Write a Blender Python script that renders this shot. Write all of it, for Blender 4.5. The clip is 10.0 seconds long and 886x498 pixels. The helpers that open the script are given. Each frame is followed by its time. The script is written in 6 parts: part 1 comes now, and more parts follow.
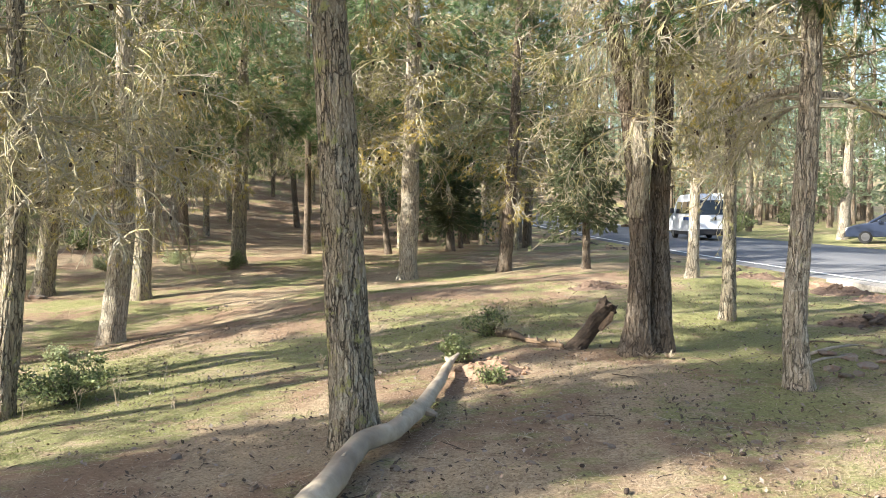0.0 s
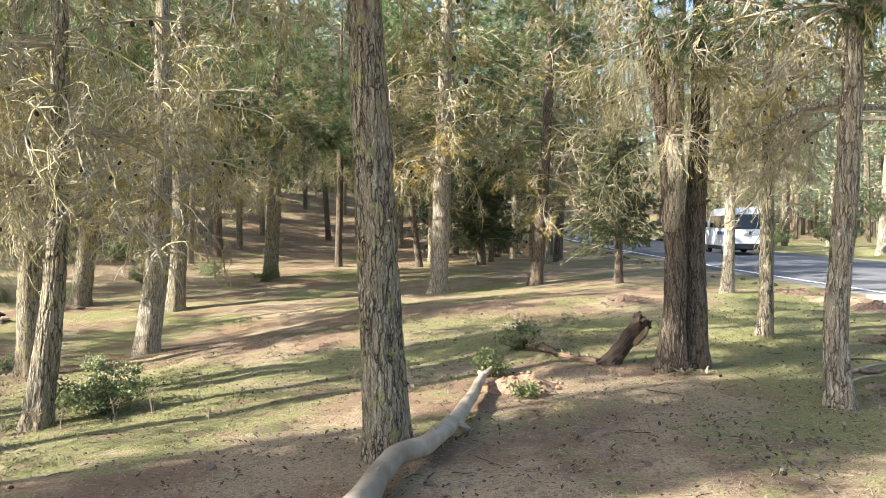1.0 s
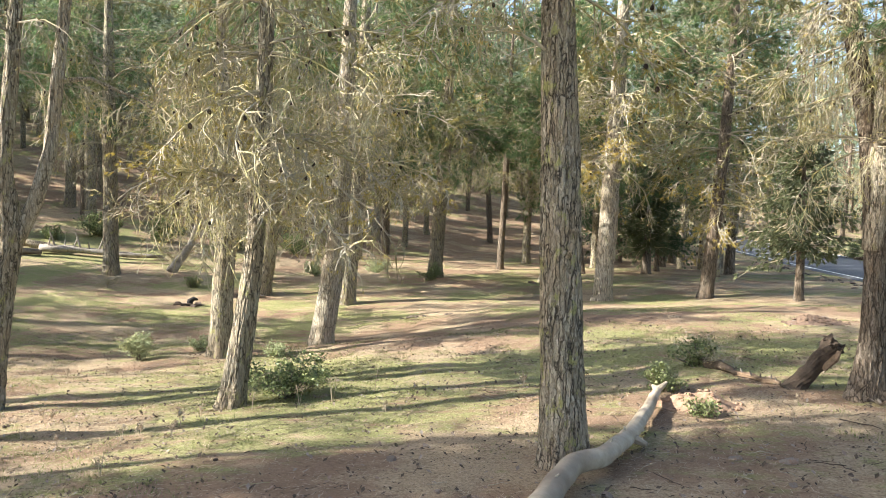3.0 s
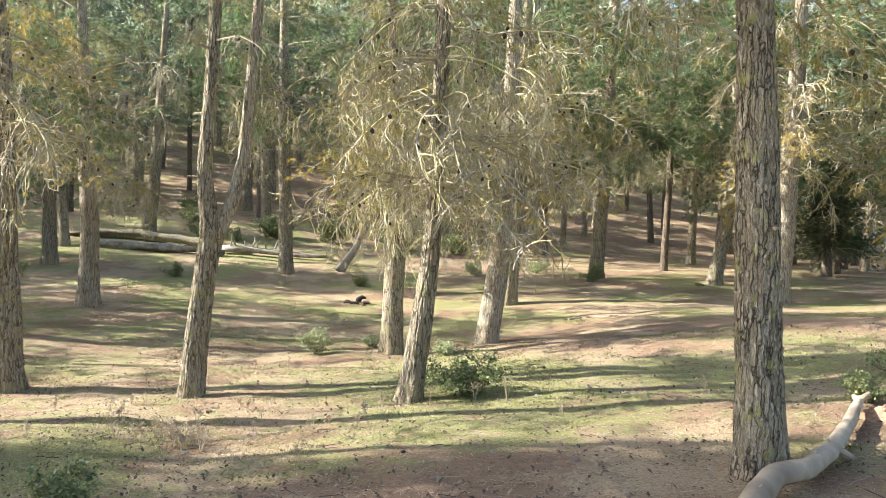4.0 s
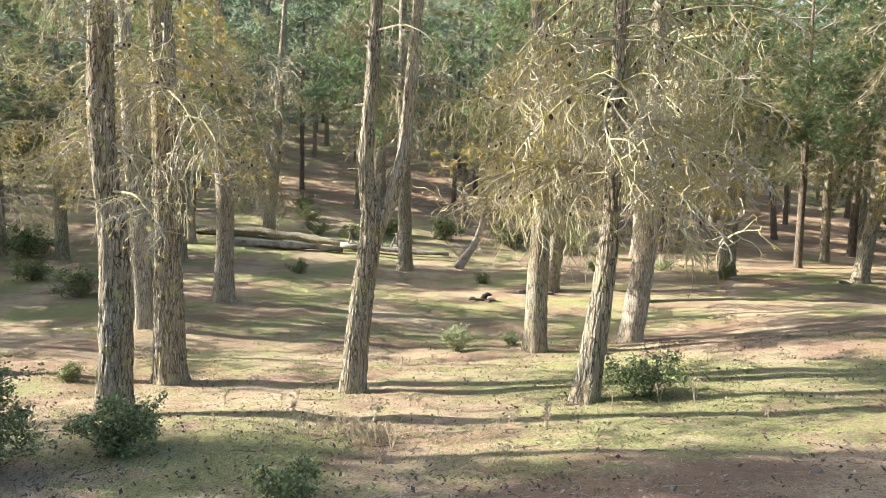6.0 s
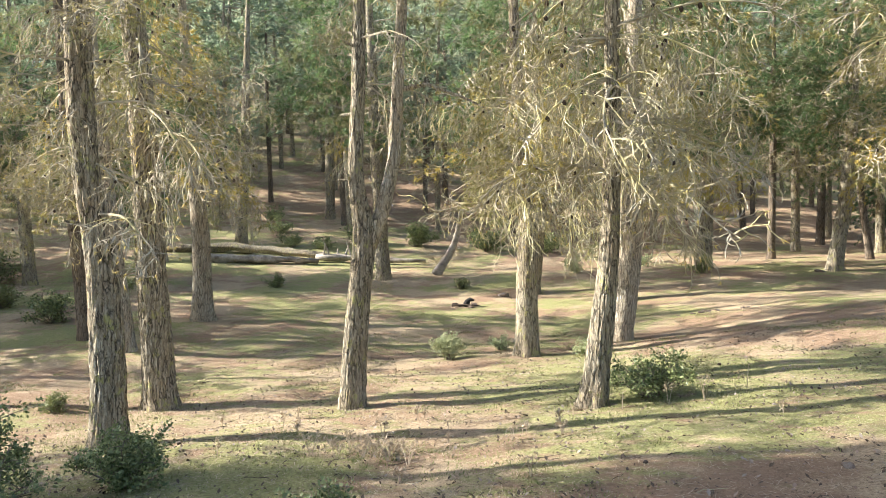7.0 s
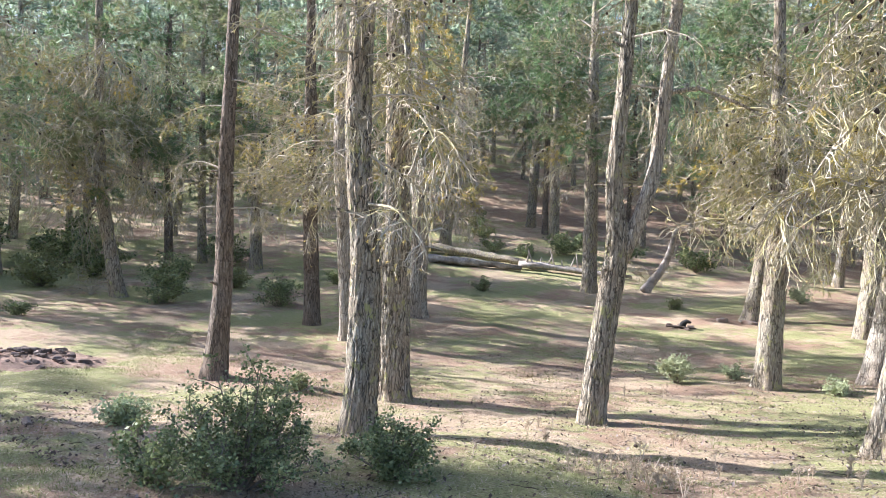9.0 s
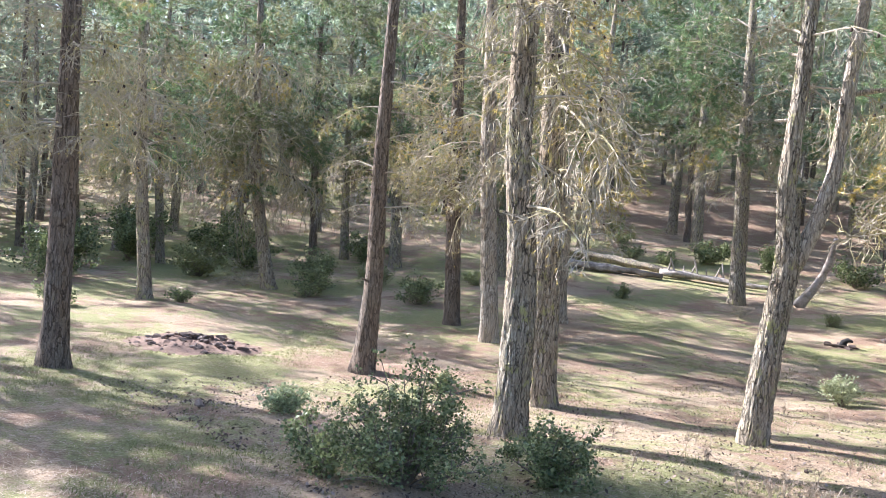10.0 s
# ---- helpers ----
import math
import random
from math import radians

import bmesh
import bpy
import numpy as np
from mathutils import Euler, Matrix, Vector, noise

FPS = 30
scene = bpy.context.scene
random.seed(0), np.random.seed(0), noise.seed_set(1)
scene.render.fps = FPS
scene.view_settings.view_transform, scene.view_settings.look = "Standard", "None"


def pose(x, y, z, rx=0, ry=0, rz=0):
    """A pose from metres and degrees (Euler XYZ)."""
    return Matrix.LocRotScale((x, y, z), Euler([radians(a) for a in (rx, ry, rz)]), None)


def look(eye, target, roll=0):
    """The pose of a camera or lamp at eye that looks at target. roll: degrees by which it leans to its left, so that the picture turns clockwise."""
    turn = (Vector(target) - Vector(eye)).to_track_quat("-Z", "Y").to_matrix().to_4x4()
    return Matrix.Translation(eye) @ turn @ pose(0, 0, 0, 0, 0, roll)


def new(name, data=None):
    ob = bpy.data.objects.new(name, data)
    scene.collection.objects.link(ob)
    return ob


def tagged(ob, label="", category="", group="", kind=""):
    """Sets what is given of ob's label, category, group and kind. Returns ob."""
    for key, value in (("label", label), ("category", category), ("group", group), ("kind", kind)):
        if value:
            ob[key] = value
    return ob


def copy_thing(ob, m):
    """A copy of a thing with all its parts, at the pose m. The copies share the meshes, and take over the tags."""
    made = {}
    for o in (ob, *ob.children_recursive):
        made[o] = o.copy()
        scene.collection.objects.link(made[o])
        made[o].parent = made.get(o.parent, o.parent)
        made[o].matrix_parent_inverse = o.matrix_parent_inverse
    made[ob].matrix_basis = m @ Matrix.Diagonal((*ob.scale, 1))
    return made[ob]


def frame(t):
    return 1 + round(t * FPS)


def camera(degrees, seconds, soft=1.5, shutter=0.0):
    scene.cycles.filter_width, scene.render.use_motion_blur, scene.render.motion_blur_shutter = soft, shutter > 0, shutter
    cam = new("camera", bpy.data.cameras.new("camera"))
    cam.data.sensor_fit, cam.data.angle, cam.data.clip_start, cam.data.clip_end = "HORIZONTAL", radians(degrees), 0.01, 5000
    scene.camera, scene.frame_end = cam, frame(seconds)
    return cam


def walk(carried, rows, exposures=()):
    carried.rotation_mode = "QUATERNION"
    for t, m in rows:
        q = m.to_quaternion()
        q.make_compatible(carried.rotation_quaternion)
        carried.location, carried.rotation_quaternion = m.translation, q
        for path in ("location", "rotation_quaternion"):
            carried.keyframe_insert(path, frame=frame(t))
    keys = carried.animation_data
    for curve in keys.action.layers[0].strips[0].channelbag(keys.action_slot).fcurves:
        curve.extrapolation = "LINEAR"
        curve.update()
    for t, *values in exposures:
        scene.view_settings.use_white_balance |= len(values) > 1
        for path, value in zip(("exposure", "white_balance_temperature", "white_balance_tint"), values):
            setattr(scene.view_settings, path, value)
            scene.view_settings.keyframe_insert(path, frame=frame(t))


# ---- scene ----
cam = camera(58.8, 10.0, soft=0.5)
PATH = [
    (0, (0.015, 0.168, 2.0), (0.071, 2.165, 1.909), -0.4),
    (0.5, (0.009, 0.186, 1.995), (0.033, 2.184, 1.918), -0.5),
    (1, (-0.013, 0.174, 2.001), (-0.033, 2.173, 1.944), -0.2),
    (1.5, (-0.015, 0.196, 2.013), (-0.087, 2.195, 1.975), 0.3),
    (2, (-0.024, 0.203, 2.019), (-0.169, 2.198, 1.98), 0.8),
    (3.5, (-0.276, 0.043, 2.026), (-0.872, 1.951, 1.963), 2.0),
    (4, (-0.376, 0.023, 2.008), (-1.159, 1.862, 1.943), 1.6),
    (4.5, (-0.565, 0.065, 1.98), (-1.497, 1.834, 1.911), 1.4),
    (5, (-0.742, 0.054, 1.926), (-1.744, 1.783, 1.857), 1.6),
    (5.5, (-1.0, -0.01, 1.909), (-1.998, 1.722, 1.835), 1.5),
    (7, (-1.573, -0.047, 1.94), (-2.493, 1.728, 1.88), -1.3),
    (7.5, (-1.704, -0.106, 1.95), (-2.48, 1.736, 1.883), -0.7),
    (8, (-1.873, -0.171, 1.951), (-2.822, 1.588, 1.903), 0.3),
    (8.5, (-2.148, -0.179, 1.917), (-3.287, 1.464, 1.879), 1.7),
    (9, (-2.341, -0.207, 1.877), (-3.642, 1.312, 1.837), 2.8),
    (9.5, (-2.526, -0.293, 1.864), (-3.953, 1.108, 1.814), 3.7),
    (10, (-2.568, -0.349, 1.861), (-4.098, 0.938, 1.806), 4.5),
]
walk(cam, [(t, look(eye, target, roll)) for t, eye, target, roll in PATH],
     [(0, 1.84, 6250, 10), (2, 1.84, 6250, 10.5), (3.5, 2.0, 6200, 10), (5.5, 2.05, 6200, 10.5), (7.5, 2.0, 6200, 10.5), (8.4, 2.06, 6150, 12), (9.0, 2.06, 5450, 19), (9.5, 2.1, 5350, 22), (10, 2.16, 5420, 21)])

# ---- light ----
SUN_DIR = Vector((-0.80, -0.29, 0.52)).normalized()
world = bpy.data.worlds.new("sky")
scene.world = world
world.use_nodes = True
wn = world.node_tree
sky = wn.nodes.new("ShaderNodeTexSky")
sky.sky_type, sky.sun_disc = "NISHITA", False
sky.dust_density = 2.5
sky.sun_elevation = math.asin(SUN_DIR.z)
sky.sun_rotation = math.atan2(SUN_DIR.x, SUN_DIR.y)
wn.links.new(sky.outputs[0], wn.nodes["Background"].inputs[0])
wn.nodes["Background"].inputs[1].default_value = 0.11
sun = new("sun", bpy.data.lights.new("sun", "SUN"))
sun.data.energy, sun.data.angle, sun.data.color = 4.8, radians(0.5), (1.0, 0.92, 0.8)
sun.matrix_world = look(SUN_DIR * 60, (0, 0, 0))

# ---- materials ----
def material(name, rough=0.9, spec=0.3):
    m = bpy.data.materials.new(name)
    m.use_nodes = True
    b = m.node_tree.nodes["Principled BSDF"]
    b.inputs["Roughness"].default_value = rough
    b.inputs["Specular IOR Level"].default_value = spec
    return m, m.node_tree, b


def node(t, kind, **values):
    n = t.nodes.new(kind)
    for key, v in values.items():
        n.inputs[key].default_value = v
    return n


def coords(t, scale=(1, 1, 1)):
    c, m = t.nodes.new("ShaderNodeTexCoord"), t.nodes.new("ShaderNodeMapping")
    m.inputs["Scale"].default_value = scale
    t.links.new(c.outputs["Object"], m.inputs["Vector"])
    return m.outputs["Vector"]


def noise_tex(t, vec, scale, detail=4.0, rough=0.6):
    n = node(t, "ShaderNodeTexNoise", Scale=scale, Detail=detail, Roughness=rough)
    t.links.new(vec, n.inputs["Vector"])
    return n.outputs["Fac"]


def ramp(t, fac, *stops):
    r = t.nodes.new("ShaderNodeValToRGB")
    while len(r.color_ramp.elements) < len(stops):
        r.color_ramp.elements.new(0.5)
    for e, (p, c) in zip(r.color_ramp.elements, stops):
        e.position, e.color = p, (*c, 1) if len(c) == 3 else c
    t.links.new(fac, r.inputs["Fac"])
    return r.outputs["Color"]


def grey(v):
    return (v, v, v)


def mix(t, fac, a, b, blend="MIX"):
    n = t.nodes.new("ShaderNodeMix")
    n.data_type, n.blend_type = "RGBA", blend
    for value, key in ((fac, 0), (a, 6), (b, 7)):
        if isinstance(value, (int, float)):
            n.inputs[key].default_value = value
        elif isinstance(value, tuple):
            n.inputs[key].default_value = (*value, 1)
        else:
            t.links.new(value, n.inputs[key])
    return n.outputs[2]


def bump(t, b, height, strength, distance):
    n = node(t, "ShaderNodeBump", Strength=strength, Distance=distance)
    t.links.new(height, n.inputs["Height"])
    t.links.new(n.outputs[0], b.inputs["Normal"])


def bark_material(name, plate, crack, lichen, lichen_from=0.6, sound=0.47):
    """Long flaky plates, each of its own tone, with dark fissures between them."""
    m, t, b = material(name, 0.95, 0.15)

    def cells(scale, squeeze, wobble, feature):
        n = node(t, "ShaderNodeTexNoise", Scale=16.0, Detail=4.0)
        t.links.new(coords(t), n.inputs["Vector"])
        w = t.nodes.new("ShaderNodeVectorMath")
        w.operation = "MULTIPLY_ADD"
        t.links.new(n.outputs["Color"], w.inputs[0])
        w.inputs[1].default_value = (wobble, wobble, wobble)
        t.links.new(coords(t, (1, 1, squeeze)), w.inputs[2])
        v = node(t, "ShaderNodeTexVoronoi", Scale=scale)
        v.feature = feature
        t.links.new(w.outputs[0], v.inputs["Vector"])
        return v

    gone = ramp(t, noise_tex(t, coords(t, (1, 1, 0.35)), 14.0, 3), (sound, grey(0)), (sound + 0.12, grey(0.8)))
    deep = ramp(t, cells(29.0, 0.14, 0.036, "DISTANCE_TO_EDGE").outputs["Distance"], (0.0, grey(0)), (0.05, grey(0.5)), (0.13, grey(1)))
    deep = mix(t, 1.0, deep, gone, "LIGHTEN")
    thin = ramp(t, cells(66.0, 0.2, 0.05, "DISTANCE_TO_EDGE").outputs["Distance"], (0.0, grey(0.55)), (0.05, grey(0.9)), (0.1, grey(1)))
    edge = mix(t, 1.0, deep, thin, "MULTIPLY")
    flake = cells(66.0, 0.2, 0.05, "F1").outputs["Color"]
    fine = noise_tex(t, coords(t, (1, 1, 0.8)), 80.0, 6, 0.8)
    big = noise_tex(t, coords(t, (1, 1, 0.6)), 2.6, 4)
    tone = mix(t, ramp(t, flake, (0.2, grey(0)), (0.8, grey(1))), tuple(c * k for c, k in zip(plate, (0.68, 0.64, 0.58))), tuple(c * k for c, k in zip(plate, (1.18, 1.18, 1.17))))
    tone = mix(t, ramp(t, big, (0.42, grey(0)), (0.62, grey(0.55))), tone, tuple(c * k for c, k in zip(plate, (0.95, 0.8, 0.66))))
    tone = mix(t, 0.55, tone, ramp(t, fine, (0.3, grey(0.45)), (0.7, grey(1.25))), "MULTIPLY")
    tone = mix(t, edge, crack, tone)
    spots = ramp(t, noise_tex(t, coords(t, (1, 1, 0.6)), 8.0, 7, 0.8), (lichen_from, grey(0)), (lichen_from + 0.06, grey(0.8)))
    tone = mix(t, spots, tone, lichen)
    t.links.new(tone, b.inputs["Base Color"])
    bump(t, b, mix(t, 0.25, mix(t, 0.25, edge, flake), fine), 1.0, 0.028)
    return m


def leaf_material(name, dark, light, dry, dry_share=0.8, rough=0.55, through_light=0.35):
    m, t, b = material(name, rough, 0.35)
    geo = t.nodes.new("ShaderNodeNewGeometry")
    info = t.nodes.new("ShaderNodeObjectInfo")
    tone = mix(t, geo.outputs["Random Per Island"], dark, light)
    tone = mix(t, ramp(t, info.outputs["Random"], (dry_share - 0.35, grey(0)), (dry_share + 0.2, grey(1))), tone, dry)
    t.links.new(tone, b.inputs["Base Color"])
    tr = t.nodes.new("ShaderNodeBsdfTranslucent")
    t.links.new(tone, tr.inputs["Color"])
    sh = node(t, "ShaderNodeMixShader", Fac=through_light)
    t.links.new(b.outputs[0], sh.inputs[1])
    t.links.new(tr.outputs[0], sh.inputs[2])
    t.links.new(sh.outputs[0], t.nodes["Material Output"].inputs["Surface"])
    return m


def speckled(name, a, b_, scale, rough=0.9, spec=0.3, relief=0.5, depth=0.01, second=None):
    m, t, b = material(name, rough, spec)
    n1 = noise_tex(t, coords(t), scale, 6, 0.7)
    n2 = noise_tex(t, coords(t), scale * 0.13, 3)
    tone = mix(t, ramp(t, n1, (0.3, grey(0)), (0.7, grey(1))), a, b_)
    if second:
        tone = mix(t, ramp(t, n2, (0.48, grey(0)), (0.62, grey(0.85))), tone, second)
    info = t.nodes.new("ShaderNodeObjectInfo")
    tone = mix(t, 0.5, tone, mix(t, info.outputs["Random"], grey(0.55), grey(1.3)), "MULTIPLY")
    t.links.new(tone, b.inputs["Base Color"])
    bump(t, b, n1, relief, depth)
    return m


def plain(name, colour, rough=0.5, spec=0.5, metal=0.0):
    m, t, b = material(name, rough, spec)
    b.inputs["Metallic"].default_value = metal
    n = noise_tex(t, coords(t), 14.0, 4)
    t.links.new(mix(t, ramp(t, n, (0.3, grey(0)), (0.8, grey(1))), tuple(0.85 * c for c in colour), colour), b.inputs["Base Color"])
    return m


bark = bark_material("pine_bark", (0.43, 0.39, 0.305), (0.045, 0.039, 0.03), (0.4, 0.39, 0.15), 0.555)
# Grey bark, paled further so that some trunks look sunlit.
bark_grey_sunlit = bark_material("weathered_sunlit_bark", (0.53, 0.485, 0.395), (0.09, 0.077, 0.06), (0.5, 0.47, 0.26), 0.59)
# Brown bark, darkened for trunks that should look shaded.
bark_red_shaded = bark_material("shaded_reddish_bark", (0.26, 0.22, 0.175), (0.05, 0.04, 0.031), (0.38, 0.34, 0.24), 0.62)
twig = speckled("dead_twigs", (0.16, 0.14, 0.1), (0.53, 0.47, 0.35), 22.0, relief=0.3, second=(0.36, 0.32, 0.15))
twig_lichen = speckled("lichened_twigs", (0.22, 0.2, 0.125), (0.57, 0.51, 0.35), 26.0, relief=0.4, second=(0.44, 0.4, 0.16))
needles_lichen = leaf_material("lichen_tufts", (0.22, 0.19, 0.08), (0.48, 0.41, 0.18), (0.55, 0.42, 0.12), 0.85)
needles = leaf_material("pine_needles", (0.07, 0.115, 0.05), (0.19, 0.27, 0.11), (0.22, 0.22, 0.1), 0.85, 0.5, 0.55)
needles_dry = leaf_material("dry_needles", (0.13, 0.13, 0.05), (0.33, 0.3, 0.11), (0.46, 0.35, 0.08), 0.9)
# Paler and greyer than near needles: haze and sun mixed into the colour.
needles_far_hazed = leaf_material("hazed_distant_needles", (0.12, 0.175, 0.11), (0.45, 0.53, 0.36), (0.38, 0.38, 0.25), 0.9, 0.5, 0.68)
juniper_leaf = leaf_material("juniper_leaves", (0.05, 0.085, 0.04), (0.15, 0.205, 0.1), (0.15, 0.16, 0.08), 0.9)
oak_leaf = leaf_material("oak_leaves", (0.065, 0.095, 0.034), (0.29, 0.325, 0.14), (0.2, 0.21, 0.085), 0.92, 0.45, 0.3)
# Pale green leaves, brightened so that their shrubs and oaks look sunlit.
pale_sunlit_leaf = leaf_material("pale_sunlit_leaves", (0.24, 0.29, 0.14), (0.42, 0.47, 0.26), (0.4, 0.42, 0.24), 0.9, 0.6, 0.3)
grass_blade = leaf_material("grass_blades", (0.11, 0.14, 0.04), (0.24, 0.26, 0.09), (0.25, 0.22, 0.1), 0.95, 0.6, 0.35)
dry_stalk = leaf_material("dry_stalks", (0.33, 0.25, 0.17), (0.55, 0.46, 0.34), (0.4, 0.33, 0.23), 0.9, 0.8, 0.2)
shrub_stem = speckled("shrub_stems", (0.12, 0.1, 0.075), (0.24, 0.2, 0.15), 30.0)
bleached_wood = speckled("smooth_bleached_wood", (0.3, 0.25, 0.18), (0.46, 0.395, 0.3), 9.0, 0.85, 0.2, 0.7, 0.012, (0.15, 0.12, 0.09))
log_wood = speckled("weathered_log", (0.2, 0.175, 0.14), (0.5, 0.44, 0.37), 14.0, 0.9, 0.2, 0.9, 0.03, (0.13, 0.105, 0.08))
rotten_wood = speckled("rotten_wood", (0.045, 0.035, 0.026), (0.12, 0.09, 0.066), 16.0, 0.95, 0.15, 0.9, 0.02)
split_wood = speckled("split_wood", (0.13, 0.088, 0.055), (0.3, 0.215, 0.14), 30.0, 0.9, 0.2, 0.6, 0.01)
stone_mat = speckled("field_stone", (0.17, 0.14, 0.115), (0.34, 0.29, 0.24), 15.0, 0.95, 0.15, 0.8, 0.02, (0.24, 0.16, 0.115))
dark_stone = speckled("dark_stone", (0.07, 0.055, 0.045), (0.17, 0.13, 0.105), 9.0, 0.95, 0.15, 0.8, 0.02)
cone_mat = plain("pine_cone", (0.06, 0.045, 0.035), 0.9, 0.2)
burnt = plain("charred_wood", (0.03, 0.028, 0.026), 0.9, 0.2)


def ground_material():
    m, t, b = material("forest_floor", 0.97, 0.15)
    vec = coords(t)
    patch = noise_tex(t, vec, 0.42, 5, 0.62)
    small = noise_tex(t, coords(t, (1.0, 1.6, 1.0)), 3.2, 5, 0.7)
    grain = noise_tex(t, vec, 55.0, 5, 0.75)
    fibre = noise_tex(t, coords(t, (1, 1, 1)), 140.0, 2, 0.6)
    soil = noise_tex(t, vec, 0.9, 4, 0.6)
    litter = mix(t, ramp(t, grain, (0.3, grey(0)), (0.72, grey(1))), (0.19, 0.137, 0.083), (0.54, 0.43, 0.285))
    moss = mix(t, ramp(t, grain, (0.3, grey(0)), (0.72, grey(1))), (0.125, 0.134, 0.047), (0.37, 0.37, 0.16))
    red = mix(t, grain, (0.14, 0.087, 0.054), (0.35, 0.24, 0.16))

    def patches(places, most):
        """Soft-edged patches round places (x, y, radius)."""
        total = None
        for x, y, r in places:
            d = t.nodes.new("ShaderNodeVectorMath")
            d.operation = "DISTANCE"
            t.links.new(coords(t, (1, 1, 0)), d.inputs[0])
            d.inputs[1].default_value = (x, y, 0)
            k = t.nodes.new("ShaderNodeMapRange")
            k.inputs["From Min"].default_value, k.inputs["From Max"].default_value = 0.0, r
            k.inputs["To Min"].default_value, k.inputs["To Max"].default_value = most, 0.0
            t.links.new(d.outputs["Value"], k.inputs["Value"])
            if total is None:
                total = k.outputs[0]
            else:
                a = t.nodes.new("ShaderNodeMath")
                a.operation = "MAXIMUM"
                t.links.new(total, a.inputs[0])
                t.links.new(k.outputs[0], a.inputs[1])
                total = a.outputs[0]
        return total

    def plus(a, b, sign="ADD"):
        n = t.nodes.new("ShaderNodeMath")
        n.operation = sign
        t.links.new(a, n.inputs[0])
        t.links.new(b, n.inputs[1])
        return n.outputs[0]

    green_at = patches(((4.0, 10.6, 3.6), (-3.8, 9.3, 3.2), (-11.5, 4.0, 3.0), (0.2, 9.6, 2.6), (25, 42, 26), (-20, 22.3, 5), (-27, 10, 8)), 0.085)
    # Reddish soil, also laid to darken the near ground and slope where shaded.
    red_and_shade_at = patches(((-2.0, 4.2, 1.9), (0.6, 7.1, 1.4), (1.0, 13.5, 3.6), (-2.6, 13.2, 3.4), (-11.0, 6.6, 2.6), (-5.0, 40.0, 20), (-22.0, 36.0, 14)), 0.095)
    soil = plus(soil, red_and_shade_at)
    tone = mix(t, ramp(t, soil, (0.46, grey(0)), (0.57, grey(0.88))), litter, red)
    both = plus(plus(mix(t, 0.4, patch, small), green_at), red_and_shade_at, "SUBTRACT")
    tone = mix(t, ramp(t, both, (0.475, grey(0)), (0.55, grey(0.92))), tone, moss)
    specks = ramp(t, fibre, (0.62, grey(0)), (0.7, grey(0.5)))
    tone = mix(t, specks, tone, (0.5, 0.41, 0.29))
    crumbs = ramp(t, noise_tex(t, vec, 26.0, 5, 0.85), (0.55, grey(0)), (0.66, grey(0.7)))
    tone = mix(t, crumbs, tone, (0.085, 0.062, 0.042))
    dirt = ramp(t, noise_tex(t, vec, 7.0, 7, 0.85), (0.54, grey(0)), (0.68, grey(0.6)))
    tone = mix(t, dirt, tone, (0.105, 0.066, 0.04))
    t.links.new(tone, b.inputs["Base Color"])
    bump(t, b, mix(t, 0.55, grain, mix(t, 0.5, small, crumbs)), 1.0, 0.05)
    return m


def asphalt_material():
    m, t, b = material("asphalt", 0.85, 0.35)
    g = noise_tex(t, coords(t), 90.0, 4, 0.7)
    w = noise_tex(t, coords(t, (1, 0.25, 1)), 0.9, 4)
    tone = mix(t, ramp(t, g, (0.3, grey(0)), (0.7, grey(1))), (0.075, 0.08, 0.088), (0.155, 0.16, 0.17))
    tone = mix(t, ramp(t, w, (0.4, grey(0)), (0.7, grey(0.5))), tone, (0.19, 0.19, 0.185))
    t.links.new(tone, b.inputs["Base Color"])
    bump(t, b, g, 0.4, 0.01)
    return m


floor_mat, asphalt = ground_material(), asphalt_material()

